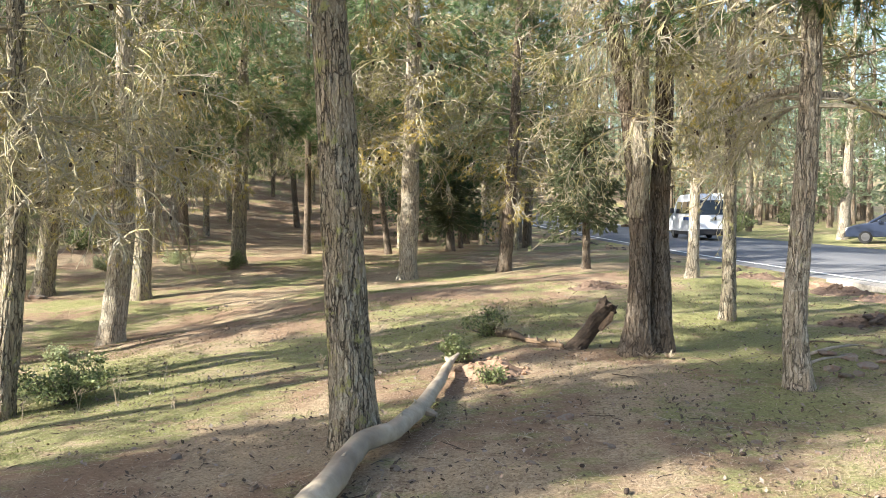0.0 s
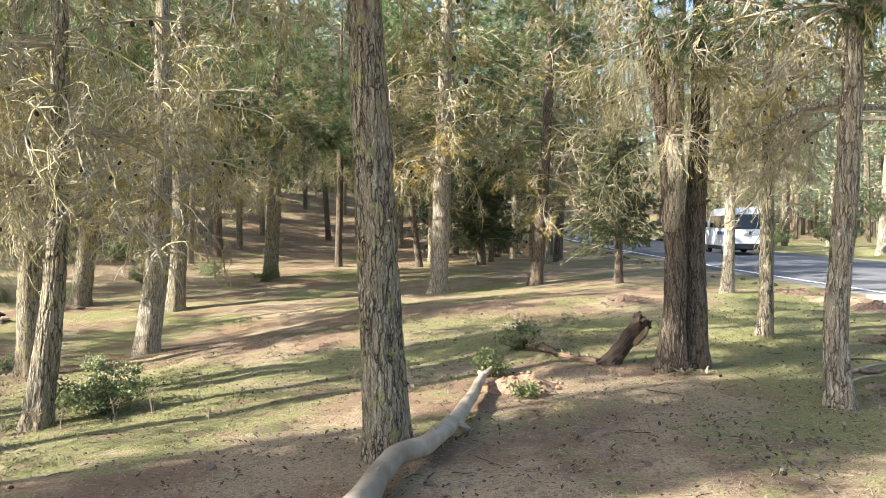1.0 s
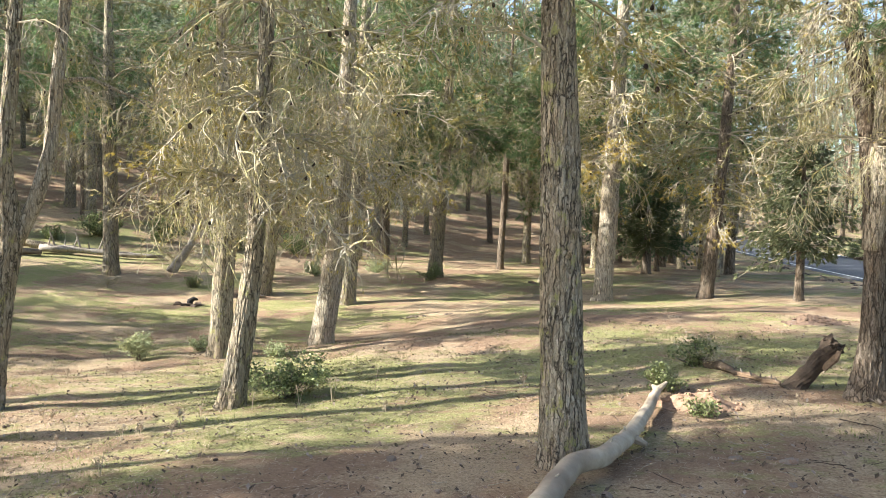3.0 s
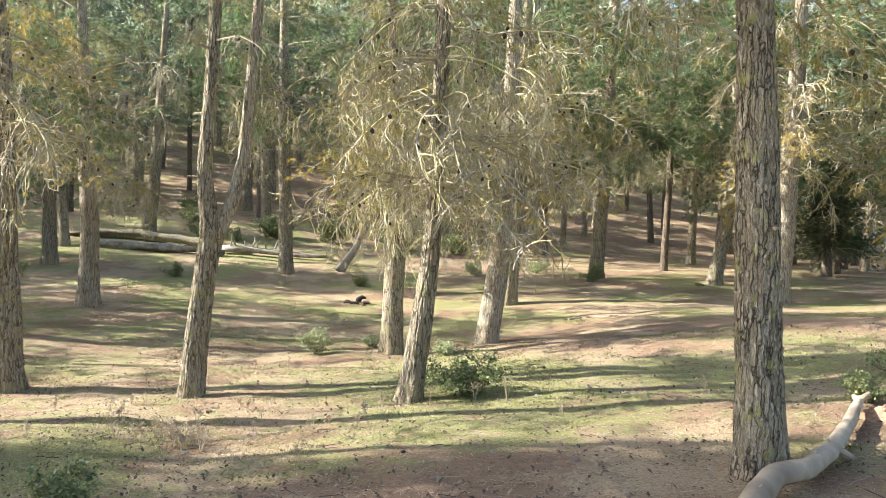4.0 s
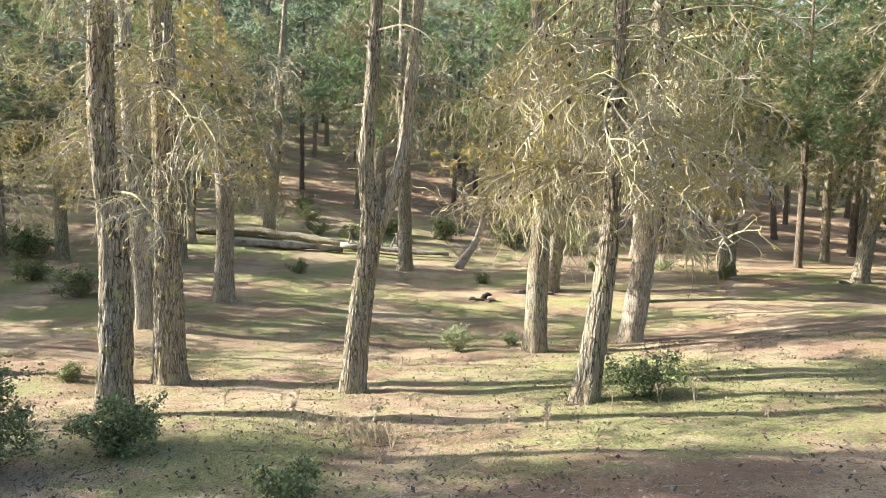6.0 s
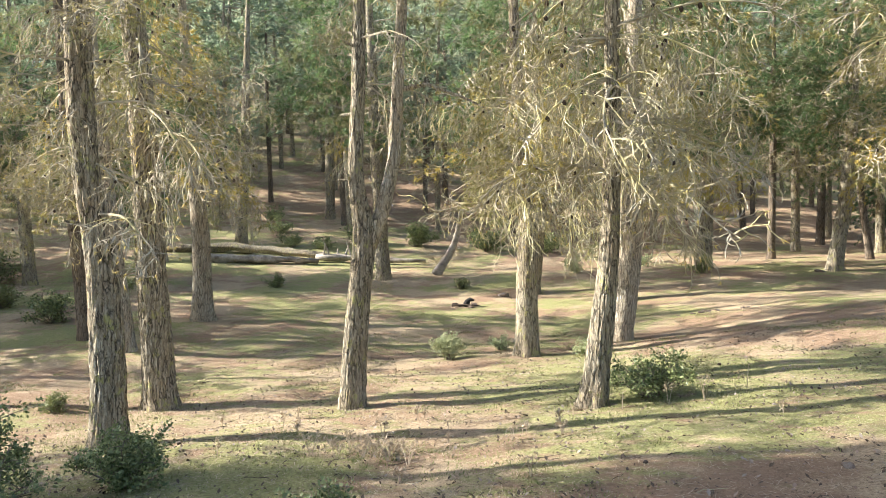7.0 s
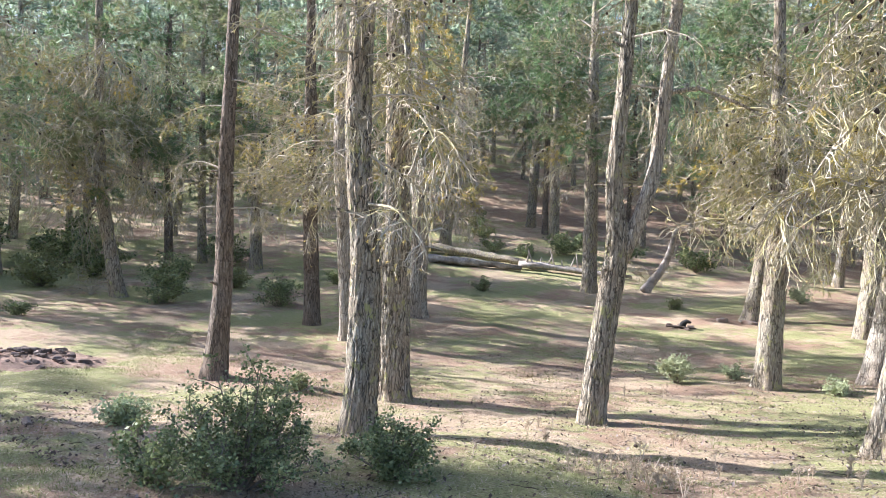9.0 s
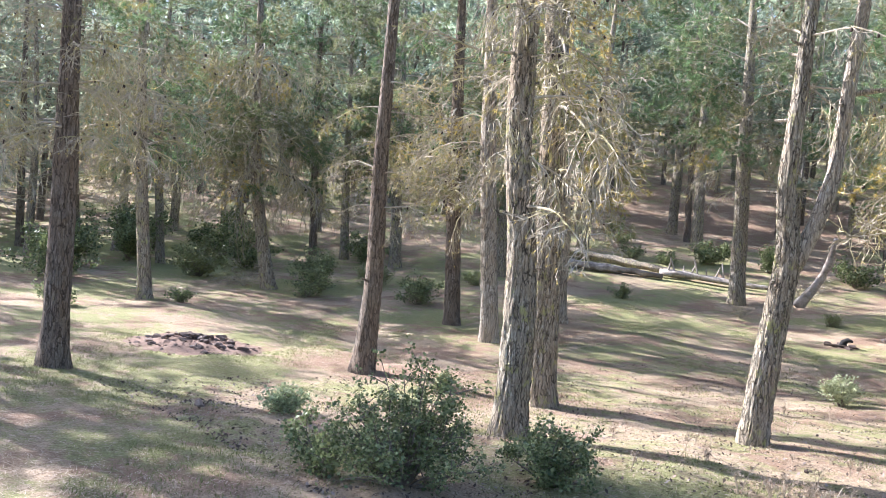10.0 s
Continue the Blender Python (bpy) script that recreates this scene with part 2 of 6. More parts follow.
# ---- shapes ----
class Shape:
    """Gathers points and faces of one mesh."""

    def __init__(self):
        self.v, self.f, self.m = [], [], []

    def face(self, ids, mat=0):
        self.f.append(ids)
        self.m.append(mat)

    def tube(self, points, radii, sides=5, mat=0, cap=True):
        first = len(self.v)
        n = len(points)
        side = None
        for i, p in enumerate(points):
            d = (points[min(i + 1, n - 1)] - points[max(i - 1, 0)])
            d = d.normalized() if d.length > 1e-9 else Vector((0, 0, 1))
            if side is None:
                side = d.cross(Vector((0.31, 0.17, 0.93)) if abs(d.z) < 0.9 else Vector((1, 0.1, 0))).normalized()
            side = (side - d * side.dot(d)).normalized()
            other = d.cross(side)
            for k in range(sides):
                a = 2 * math.pi * k / sides
                self.v.append(p + (side * math.cos(a) + other * math.sin(a)) * radii[i])
        for i in range(n - 1):
            for k in range(sides):
                a, b = first + i * sides + k, first + i * sides + (k + 1) % sides
                self.face((a, b, b + sides, a + sides), mat)
        if cap:
            self.face(tuple(range(first + (n - 1) * sides, first + n * sides)), mat)
            self.face(tuple(range(first + sides - 1, first - 1, -1)), mat)

    def tri(self, a, b, c, mat=0):
        i = len(self.v)
        self.v += [a, b, c]
        self.face((i, i + 1, i + 2), mat)

    def kite(self, p, along, across, mat=0, fold=0.15):
        i = len(self.v)
        up = along.cross(across)
        up = up.normalized() * across.length * fold if up.length > 1e-9 else up
        self.v += [p, p + along * 0.5 + across + up, p + along, p + along * 0.5 - across + up]
        self.face((i, i + 1, i + 2), mat)
        self.face((i, i + 2, i + 3), mat)

    def blob(self, centre, size, rough=0.25, rng=random, mat=0):
        bm = bmesh.new()
        bmesh.ops.create_icosphere(bm, subdivisions=2, radius=1)
        off = Vector((rng.random() * 50, rng.random() * 50, rng.random() * 50))
        first = len(self.v)
        for vert in bm.verts:
            k = 1 + rough * 2 * noise.noise(vert.co * 1.3 + off)
            self.v.append(Vector(centre) + Vector((vert.co.x * size[0], vert.co.y * size[1], vert.co.z * size[2])) * k)
        for f in bm.faces:
            self.face(tuple(first + w.index for w in f.verts), mat)
        bm.free()

    def mesh(self, name, *mats, smooth=False):
        me = bpy.data.meshes.new(name)
        me.from_pydata([tuple(p) for p in self.v], [], self.f)
        for m in mats:
            me.materials.append(m)
        if len(mats) > 1:
            me.polygons.foreach_set("material_index", self.m)
        if smooth:
            me.polygons.foreach_set("use_smooth", [True] * len(self.f))
        me.update()
        return me


def under(ob, parent, m=None):
    ob.parent = parent
    ob.matrix_basis = m or Matrix.Identity(4)
    return ob


def box(x0, y0, z0, x1, y1, z1, bevel=0.0):
    bm = bmesh.new()
    bmesh.ops.create_cube(bm, size=1, matrix=Matrix.LocRotScale(((x0 + x1) / 2, (y0 + y1) / 2, (z0 + z1) / 2), None, (x1 - x0, y1 - y0, z1 - z0)))
    if bevel:
        bmesh.ops.bevel(bm, geom=bm.edges[:], offset=bevel, segments=2, affect="EDGES", profile=0.6)
    return bm


def part(name, bm, mat, parent, label="", m=None):
    """One mesh object under a thing or a part of it."""
    me = bpy.data.meshes.new(name)
    bm.to_mesh(me)
    bm.free()
    me.materials.append(mat)
    ob = under(new(name, me), parent, m)
    if label:
        tagged(ob, label)
    return ob


# ---- ground ----
BUMPS = (
    (21.5, 30, 6.0, 0.62),
    (-0.5, 6, 3.5, 0.053),
    (-6, 7, 5, -0.295),
    (-9, 16, 6, -0.637),
    (-14, 7, 6, -0.287),
    (0, 14, 5, 0.259),
    (0.2, 19.0, 3.0, -0.28),
    (8, 15, 9, 0.201),
    (-18, 22, 8, 0.387),
    (-4, 26, 8, 0.049),
    (12, 30, 12, -0.147),
    (-3, 0, 6, 0.171),
    (18, 29.3, 3.5, -0.42),
    (-5.2, 13.5, 2.2, -0.2),
    (-14, 12.6, 2.5, 0.14),
    (-22, 8, 8, -0.317),
)


def terrain(x, y):
    """Height of the forest floor: a gentle slope with swells, and the hill beyond the clearing."""
    xs, ys = 40 * math.tanh(x / 40), 45 * math.tanh(y / 45)
    z = 0.385 + 0.0051 * xs + 0.0132 * ys
    for a, b, s, k in BUMPS:
        z += k * math.exp(-((x - a) ** 2 + (y - b) ** 2) / (2 * s * s))
    h = -0.7 * x + 0.71 * y - 27
    h = h if h > 3 else (h + 3) ** 2 / 12 if h > -3 else 0
    h = h if h < 95 else 95
    return z + 0.17 * h + (0.005 * (h - 6) ** 2 if 6 < h < 16 else 0.5 + 0.1 * (h - 16) if h >= 16 else 0)


def road_left(y):
    """The x of the road's near edge: straight past the clearing, then bending away behind the trees."""
    k = min(1, max(0, (y - 18) / 30))
    x = 7.25 + 1.0 * k * k * (3 - 2 * k)
    far = max(0, y - 50)
    return x - (0.0035 * far ** 2 if far < 60 else 12.6 + 0.42 * (far - 60))


ROAD_WIDE = 6.9


def road_height(y):
    k = min(1, max(0, (y - 38) / 40))
    return 0.79 + 1.05 * k * k + 0.05 * max(0, y - 78)


def ground_height(x, y):
    z = terrain(x, y)
    e = x - road_left(y)
    bank = 2.5 + 0.2 * max(0, min(y, 90) - 40)
    if -bank < e < ROAD_WIDE + 3:
        k = min(1, (e + bank) / bank) if e < ROAD_WIDE / 2 else min(1, (ROAD_WIDE + 3 - e) / 3)
        k = k * k * (3 - 2 * k)
        z = z * (1 - k) + (road_height(y) - (0.12 if 0.2 < e < ROAD_WIDE - 0.2 else 0.02)) * k
    return z


def relief(x, y):
    d = math.hypot(x + 3, y - 6)
    k = 1 if d < 30 else 30 / d
    p = Vector((x, y, 0))
    return k * (0.06 * noise.noise(p * 0.55) + 0.035 * noise.noise(p * 1.7) + 0.016 * noise.noise(p * 5.1))


def floor_z(x, y):
    e = x - road_left(y)
    k = 0.0 if -0.1 < e < ROAD_WIDE + 0.1 else 1.0
    return ground_height(x, y) + k * relief(x, y)


def spread(lo, hi, step, grow, end):
    """Even steps from lo to hi, then ever wider ones out to end."""
    mid = list(np.arange(lo, hi + 1e-6, step))
    a, s = hi, step
    while a < end:
        s *= grow
        a += s
        mid.append(a)
    a, s = lo, step
    while a > -end:
        s *= grow
        a -= s
        mid.insert(0, a)
    return mid


def build_ground():
    xs, ys = spread(-16, 8, 0.14, 1.09, 1600), spread(0.5, 16, 0.14, 1.09, 1600)
    s = Shape()
    for y in ys:
        for x in xs:
            s.v.append(Vector((x, y, floor_z(x, y))))
    w = len(xs)
    for j in range(len(ys) - 1):
        for i in range(w - 1):
            s.f.append((j * w + i, j * w + i + 1, (j + 1) * w + i + 1, (j + 1) * w + i))
    ob = new("ground", s.mesh("ground", floor_mat, smooth=True))
    tagged(ob, "forest floor of moss, short grass, pine litter and reddish soil", "ground", kind="structure")


build_ground()


def build_road():
    s = Shape()
    ys = list(np.arange(-60, 60, 1.0)) + list(np.arange(60, 400, 6.0))
    for y in ys:
        x, z = road_left(y), road_height(y)
        for e, dz in ((0, -0.06), (0.05, 0.0), (ROAD_WIDE / 2, 0.05), (ROAD_WIDE - 0.05, 0.0), (ROAD_WIDE, -0.06)):
            s.v.append(Vector((x + e, y, z + dz)))
    for j in range(len(ys) - 1):
        for i in range(4):
            s.face((j * 5 + i, j * 5 + i + 1, j * 5 + 6 + i, j * 5 + 5 + i))
    tagged(new("road", s.mesh("road", asphalt, smooth=True)), "worn grey asphalt country road with tree shadows", "road", kind="structure")
    paint = speckled("road_paint", (0.6, 0.6, 0.57), (0.8, 0.8, 0.77), 30.0, 0.7, 0.3, 0.2, 0.003)
    for e in (0.35, ROAD_WIDE - 0.45):
        s = Shape()
        rows = [y for y in ys if e < 1 or y > 44]
        for y in rows:
            x, z = road_left(y) + e, road_height(y) + 0.012 + 0.05 * (1 - abs(e - ROAD_WIDE / 2) / (ROAD_WIDE / 2))
            s.v += [Vector((x, y, z)), Vector((x + 0.12, y, z))]
        for j in range(len(rows) - 1):
            s.face((2 * j, 2 * j + 1, 2 * j + 3, 2 * j + 2))
        tagged(new("road_line", s.mesh("road_line", paint)), "worn white painted line along the road's edge", "road marking", kind="structure")


build_road()

# ---- branches, built once and shared ----
def bent(start, way, length, steps, droop, wander, rng):
    """Points of a crooked twig."""
    pts, p, d = [start.copy()], start.copy(), way.normalized()
    for _ in range(steps):
        d = (d + Vector((rng.uniform(-1, 1), rng.uniform(-1, 1), rng.uniform(-1, 1))) * wander + Vector((0, 0, -droop))).normalized()
        p = p + d * (length / steps)
        pts.append(p.copy())
    return pts


def along_path(pts, u):
    k = u * (len(pts) - 1)
    i = min(int(k), len(pts) - 2)
    return pts[i].lerp(pts[i + 1], k - i), (pts[i + 1] - pts[i]).normalized()


def sideways(d, rng, spreadness, flat=0.45):
    side = d.cross(Vector((0, 0, 1)))
    side = side.normalized() if side.length > 0.05 else Vector((1, 0, 0))
    s = rng.choice((-1, 1))
    return (d * rng.uniform(0.35, 0.9) + side * s * spreadness + Vector((0, 0, rng.uniform(-1, 1) * flat))).normalized()


def tuft(s, p, d, rng, count, length, width, mat):
    for _ in range(count):
        w = (d + Vector((rng.uniform(-1, 1), rng.uniform(-1, 1), rng.uniform(-1, 1))) * 0.85).normalized()
        a = w.cross(Vector((rng.uniform(-1, 1), rng.uniform(-1, 1), rng.uniform(-1, 1))))
        a = a.normalized() * width if a.length > 0.01 else Vector((width, 0, 0))
        n = length * rng.uniform(0.6, 1.15)
        q = p - d * rng.uniform(0, 0.5) * length
        s.tri(q - a, q + a, q + w * n, mat)


def branch_mesh(name, seed, dead, thick=0.011, second=12, third=4, droop=0.1, needle=0.075, wide=0.0022, per=14, leaf=None, cones=0, bare_mat=None, hang=0.0):
    """A branch one metre long that grows along +x, bare or with needles."""
    rng = random.Random(seed)
    s = Shape()
    main = bent(Vector((0, 0, 0)), Vector((1, rng.uniform(-0.15, 0.15), 0.25)), 1.0, 8, droop, 0.16, rng)
    s.tube(main, [thick * (1 - 0.75 * i / 8) for i in range(9)], 5)
    for i in range(second):
        u = 0.15 + 0.85 * (i + rng.random()) / second
        p, d = along_path(main, min(u, 0.99))
        way = sideways(d, rng, rng.uniform(0.5, 1.0))
        length = rng.uniform(0.18, 0.42) * (1.15 - 0.5 * u) * (1 + 0.7 * hang)
        way = (way + Vector((0, 0, -hang))).normalized()
        sub = bent(p, way, length, 5, droop * 1.6, 0.42 if dead else 0.4, rng)
        s.tube(sub, [thick * 0.5 * (1 - 0.7 * k / 5) for k in range(6)], 3, cap=False)
        if not dead:
            tuft(s, sub[-1], (sub[-1] - sub[-2]).normalized(), rng, per, needle, wide, 1)
        for _ in range(third):
            v = rng.uniform(0.2, 1.0)
            q, e = along_path(sub, min(v, 0.99))
            curl = 4 if dead else 2
            fork = (sideways(e, rng, rng.uniform(0.4, 1.0), 0.9) + Vector((0, 0, -0.8 * hang))).normalized()
            end = bent(q, fork, rng.uniform(0.07, 0.2) * (1 + 0.8 * hang) if dead else rng.uniform(0.06, 0.15), curl, droop * 1.5, 0.55, rng)
            s.tube(end, [thick * (0.4 - 0.22 * k / curl) for k in range(curl + 1)], 3, cap=False)
            if not dead or rng.random() < 0.34:
                tuft(s, end[-1], (end[-1] - end[-2]).normalized(), rng, per, needle, wide, 1)
    for _ in range(cones):
        p, d = along_path(main, rng.uniform(0.3, 0.95))
        s.blob(p + Vector((0, 0, -0.02)), (0.014, 0.014, 0.021), 0.1, rng, 2)
    return s.mesh(name, bare_mat or twig, leaf or needles, cone_mat)


DEAD = [branch_mesh("dead_branch", 10 + i, True, 0.0125, 11, 5, 0.05 + 0.05 * (i % 3), leaf=needles_lichen, per=7, needle=0.042, wide=0.0032, cones=i % 3, hang=0.25 * (i % 3)) for i in range(6)]
HANGING = [branch_mesh("hanging_branch", 30 + i, True, 0.0105, 11, 5, 0.13, leaf=needles_lichen, per=6, needle=0.04, wide=0.0035, cones=1, bare_mat=twig_lichen, hang=0.7 + 0.2 * (i % 2)) for i in range(5)]
GREEN = [branch_mesh("needle_branch", 50 + i, False, 0.012, 12, 4, 0.04 + 0.03 * (i % 3), per=30, needle=0.085, wide=0.0026, cones=i % 2) for i in range(5)]
DRY = [branch_mesh("dry_needle_branch", 70 + i, False, 0.011, 11, 4, 0.1, per=16, needle=0.06, wide=0.0026, leaf=needles_dry, cones=2) for i in range(4)]


# ---- pine trunks ----
def path_at(ctrl, z):
    """Centre and radius of a trunk at height z, by smooth steps between its points (x, y, z, r)."""
    for (x0, y0, z0, r0), (x1, y1, z1, r1) in zip(ctrl, ctrl[1:]):
        if z <= z1:
            k = max(0.0, (z - z0) / (z1 - z0))
            return Vector((x0 + (x1 - x0) * k, y0 + (y1 - y0) * k, z)), r0 + (r1 - r0) * k
    return Vector(ctrl[-1][:3]), ctrl[-1][3]


def soft_path(ctrl, z):
    """The same, rounded off at the bends."""
    p, r, n = Vector((0, 0, 0)), 0.0, 0
    for k in (-0.25, -0.12, 0, 0.12, 0.25):
        q, rr = path_at(ctrl, max(0.0, z + k))
        p, r, n = p + q, r + rr, n + 1
    p = p / n
    p.z = z
    return p, r / n


def trunk_shape(ctrl, top, fine, seed, flare=0.22, low=-0.12):
    """A bark-covered trunk. fine: metres between rings where the bark is seen near."""
    s = Shape()
    sides = 84 if fine < 0.05 else 26 if fine < 0.12 else 14
    z, zs = low, []
    while z < top:
        zs.append(z)
        z += fine if z < 5 else max(fine, 0.3)
    zs.append(top)
    off = seed * 7.31
    deep = 0.16 if fine < 0.05 else 0.11 if fine < 0.12 else 0.06
    for z in zs:
        c, r = soft_path(ctrl, z) if z > 0.3 else path_at(ctrl, max(0, z))
        c.z = z
        for k in range(sides):
            a = 2 * math.pi * k / sides
            ca, sa = math.cos(a), math.sin(a)
            plates = abs(noise.noise(Vector((ca * r * 34 + off, sa * r * 34, z * 4.6)))) + 0.45 * abs(noise.noise(Vector((ca * r * 75 + off, sa * r * 75, z * 16)))) - 0.05
            lumps = noise.noise(Vector((ca * 1.2 + off, sa * 1.2, z * 1.1)))
            root = flare * math.exp(-max(0, z) / 0.16) * (1 + 0.45 * math.sin(3 * a + off) + 0.25 * math.sin(5 * a + 2 * off))
            rr = r * (1 - deep * 0.5 + deep * 1.7 * min(plates, 0.45) + 0.07 * lumps + root)
            s.v.append(Vector((c.x + ca * rr, c.y + sa * rr, z)))
    for j in range(len(zs) - 1):
        for k in range(sides):
            a, b = j * sides + k, j * sides + (k + 1) % sides
            s.face((a, b, b + sides, a + sides))
    s.face(tuple(range((len(zs) - 1) * sides, len(zs) * sides)))
    return s


def broken_stub(tree, ctrl, rng, z, mat):
    """The stub of a broken limb."""
    s = Shape()
    c, r = soft_path(ctrl, z)
    a = rng.uniform(0, 2 * math.pi)
    d = Vector((math.cos(a), math.sin(a), rng.uniform(-0.1, 0.5))).normalized()
    n = rng.uniform(0.04, 0.16)
    s.tube([c + d * r * 0.7, c + d * (r + n * 0.5), c + d * (r + n)], [0.02, 0.015, 0.011], 6)
    return under(new("broken_stub", s.mesh("broken_stub", mat)), tree)


def branch_at(tree, meshes, ctrl, z, azimuth, tilt, length, rng, name):
    c, r = soft_path(ctrl, z)
    ob = new(name, rng.choice(meshes))
    m = Matrix.Translation(c) @ pose(0, 0, 0, 0, 0, azimuth) @ pose(0, 0, 0, rng.uniform(-25, 25), -tilt, 0) @ Matrix.Translation((r * 0.6, 0, 0)) @ Matrix.Scale(length, 4)
    return under(ob, tree, m)


def pine(x, y, r, points, height, label, fine=0.1, dead=(), hanging=(), dry=(), green=(), bark_mat=None, seed=0, limbs=(), knot=4, flare=0.22, limb_mat=None):
    """A pine: a trunk through its points (dx, dy, dz, r), limbs, and bands of branches (count, from, to, shortest, longest, azimuth, half width)."""
    rng = random.Random(seed * 101 + 7)
    tree = new("pine_tree")
    tree.location = (x, y, floor_z(x, y))
    ctrl = [(0.0, 0.0, 0.0, r)] + list(points)
    lx, ly, lz, lr = ctrl[-1]
    px, py, pz, _ = ctrl[-2]
    if height > lz + 0.5:
        k = 0.6 * (height - lz) / max(lz - pz, 0.5)
        ctrl.append((lx + max(-0.6, min(0.6, (lx - px) * k)), ly + max(-0.6, min(0.6, (ly - py) * k)), height, 0.025))
    mat = bark_mat or bark
    under(new("trunk", trunk_shape(ctrl, height, fine, seed + 1, flare).mesh("trunk", mat, smooth=True)), tree)
    for _ in range(knot if fine < 0.1 else 0):
        broken_stub(tree, ctrl, rng, rng.uniform(0.9, 4.0), mat)
    for limb in limbs:
        lc = list(limb)
        top = lc[-1][2]
        s = Shape()
        pts, rad = [], []
        for i in range(len(lc) - 1):
            for k in range(4):
                u = k / 4
                pts.append(Vector(lc[i][:3]).lerp(Vector(lc[i + 1][:3]), u))
                rad.append(lc[i][3] * (1 - u) + lc[i + 1][3] * u)
        pts.append(Vector(lc[-1][:3]))
        rad.append(lc[-1][3])
        for i in range(1, len(pts) - 1):
            w = noise.noise(pts[i] * 2.0 + Vector((seed, 0, 0))) * 0.05
            pts[i] = pts[i] + Vector((w, -w, 0))
        s.tube(pts, rad, 12)
        under(new("limb", s.mesh("limb", limb_mat or mat, smooth=True)), tree)
    for meshes, bands, name, tilt in ((DEAD, dead, "dead_branch", (-25, 20)), (HANGING, hanging, "hanging_branch", (-30, 5)), (DRY, dry, "dry_needle_branch", (-25, 15)), (GREEN, green, "needle_branch", (-10, 30))):
        for count, lo, hi, short, long, azimuth, half in bands:
            lo = lo - 0.9 if meshes is GREEN and fine >= 0.1 and lo < 5.4 else lo
            for i in range(count):
                z = lo + (hi - lo) * (i + rng.random()) / count
                z = max(lo, round(z / 0.44) * 0.44 + 0.06 * math.sin(i * 12.9))
                a = azimuth + rng.uniform(-half, half)
                if meshes is DRY and fine >= 0.1 and rng.random() < 0.6:
                    branch_at(tree, GREEN, ctrl, z, a, rng.uniform(-20, 25), rng.uniform(short, long), rng, "needle_branch")
                else:
                    branch_at(tree, meshes, ctrl, z, a, rng.uniform(*tilt), rng.uniform(short, long), rng, name)
    return tagged(tree, label, "pine tree", group="pines of the clearing")


# ---- the pines round the clearing ----
ALL = 180
pine(-0.42, 5.23, 0.152, [(-0.03, 0, 0.54, 0.142), (-0.06, 0, 1.05, 0.135), (-0.09, -0.01, 1.95, 0.126), (-0.14, -0.01, 2.84, 0.108)], 9, "thick pine with plated grey-brown bark beside a fallen bough", 0.026,
     dead=[(9, 2.6, 4.2, 0.6, 1.1, 20, ALL)], dry=[(14, 3.0, 5.0, 1.0, 1.8, 90, ALL)], green=[(16, 4.0, 8.5, 1.0, 2.0, 0, ALL)], seed=1, knot=5)
pine(-3.76, 7.19, 0.13, [(0.08, 0.04, 0.67, 0.112), (0.17, 0.07, 1.46, 0.09), (0.21, 0.1, 2.58, 0.083), (0.22, 0.1, 3.41, 0.076)], 8, "leaning pine with lichened bark and a skirt of dead branches", 0.04,
     dead=[(27, 2.0, 4.5, 0.8, 1.6, 0, ALL)], hanging=[(18, 2.1, 4.2, 0.7, 1.3, 0, ALL)], dry=[(12, 2.6, 5.0, 0.8, 1.6, 0, ALL)], green=[(12, 4.5, 7.8, 0.9, 1.7, 0, ALL)], seed=2)
pine(-5.99, 11.21, 0.18, [(0.01, 0.01, 0.86, 0.17), (0.03, 0.01, 1.49, 0.162), (0.04, 0.02, 2.38, 0.122), (-0.04, -0.02, 3.7, 0.102)], 9, "pine with a low side limb and lichened hanging twigs", 0.06,
     dead=[(14, 2.2, 4.5, 0.9, 1.8, 0, ALL)], hanging=[(20, 2.4, 4.4, 0.8, 1.5, 200, 110)], dry=[(18, 2.6, 4.8, 0.9, 1.7, 190, 120)], green=[(9, 5.6, 8.8, 1.0, 1.8, 0, ALL)], seed=3,
     limbs=[[(0.04, 0.02, 1.7, 0.06), (0.3, 0.1, 2.0, 0.045), (0.55, 0.2, 2.25, 0.03), (0.8, 0.3, 2.3, 0.015)]])
pine(-8.8, 18.65, 0.24, [(0.12, 0.06, 1.0, 0.22), (0.2, 0.1, 2.03, 0.2), (0.25, 0.1, 4, 0.16)], 11, "stout pine at the far side of the clearing", 0.1,
     dead=[(12, 2.6, 5, 1.0, 2.2, 0, ALL)], dry=[(32, 2.6, 6, 1.2, 2.4, 0, ALL)], green=[(36, 4.2, 10.5, 1.2, 2.6, 0, ALL)], seed=4)
pine(-5.02, 12.92, 0.2, [(0.13, 0.05, 0.85, 0.2), (0.24, 0.08, 1.84, 0.188), (0.29, 0.1, 3.24, 0.16), (0.31, 0.11, 4.23, 0.14)], 10, "leaning pine with a peeled pale patch on its trunk", 0.06, bark_mat=bark_grey_sunlit,
     dead=[(18, 2.6, 5.2, 1.0, 2.0, 0, ALL)], hanging=[(16, 2.9, 5.0, 0.8, 1.6, 0, ALL)], dry=[(12, 3.2, 5.6, 1.0, 2.0, 0, ALL)], green=[(20, 6.0, 9.8, 1.2, 2.2, 0, ALL)], seed=5)
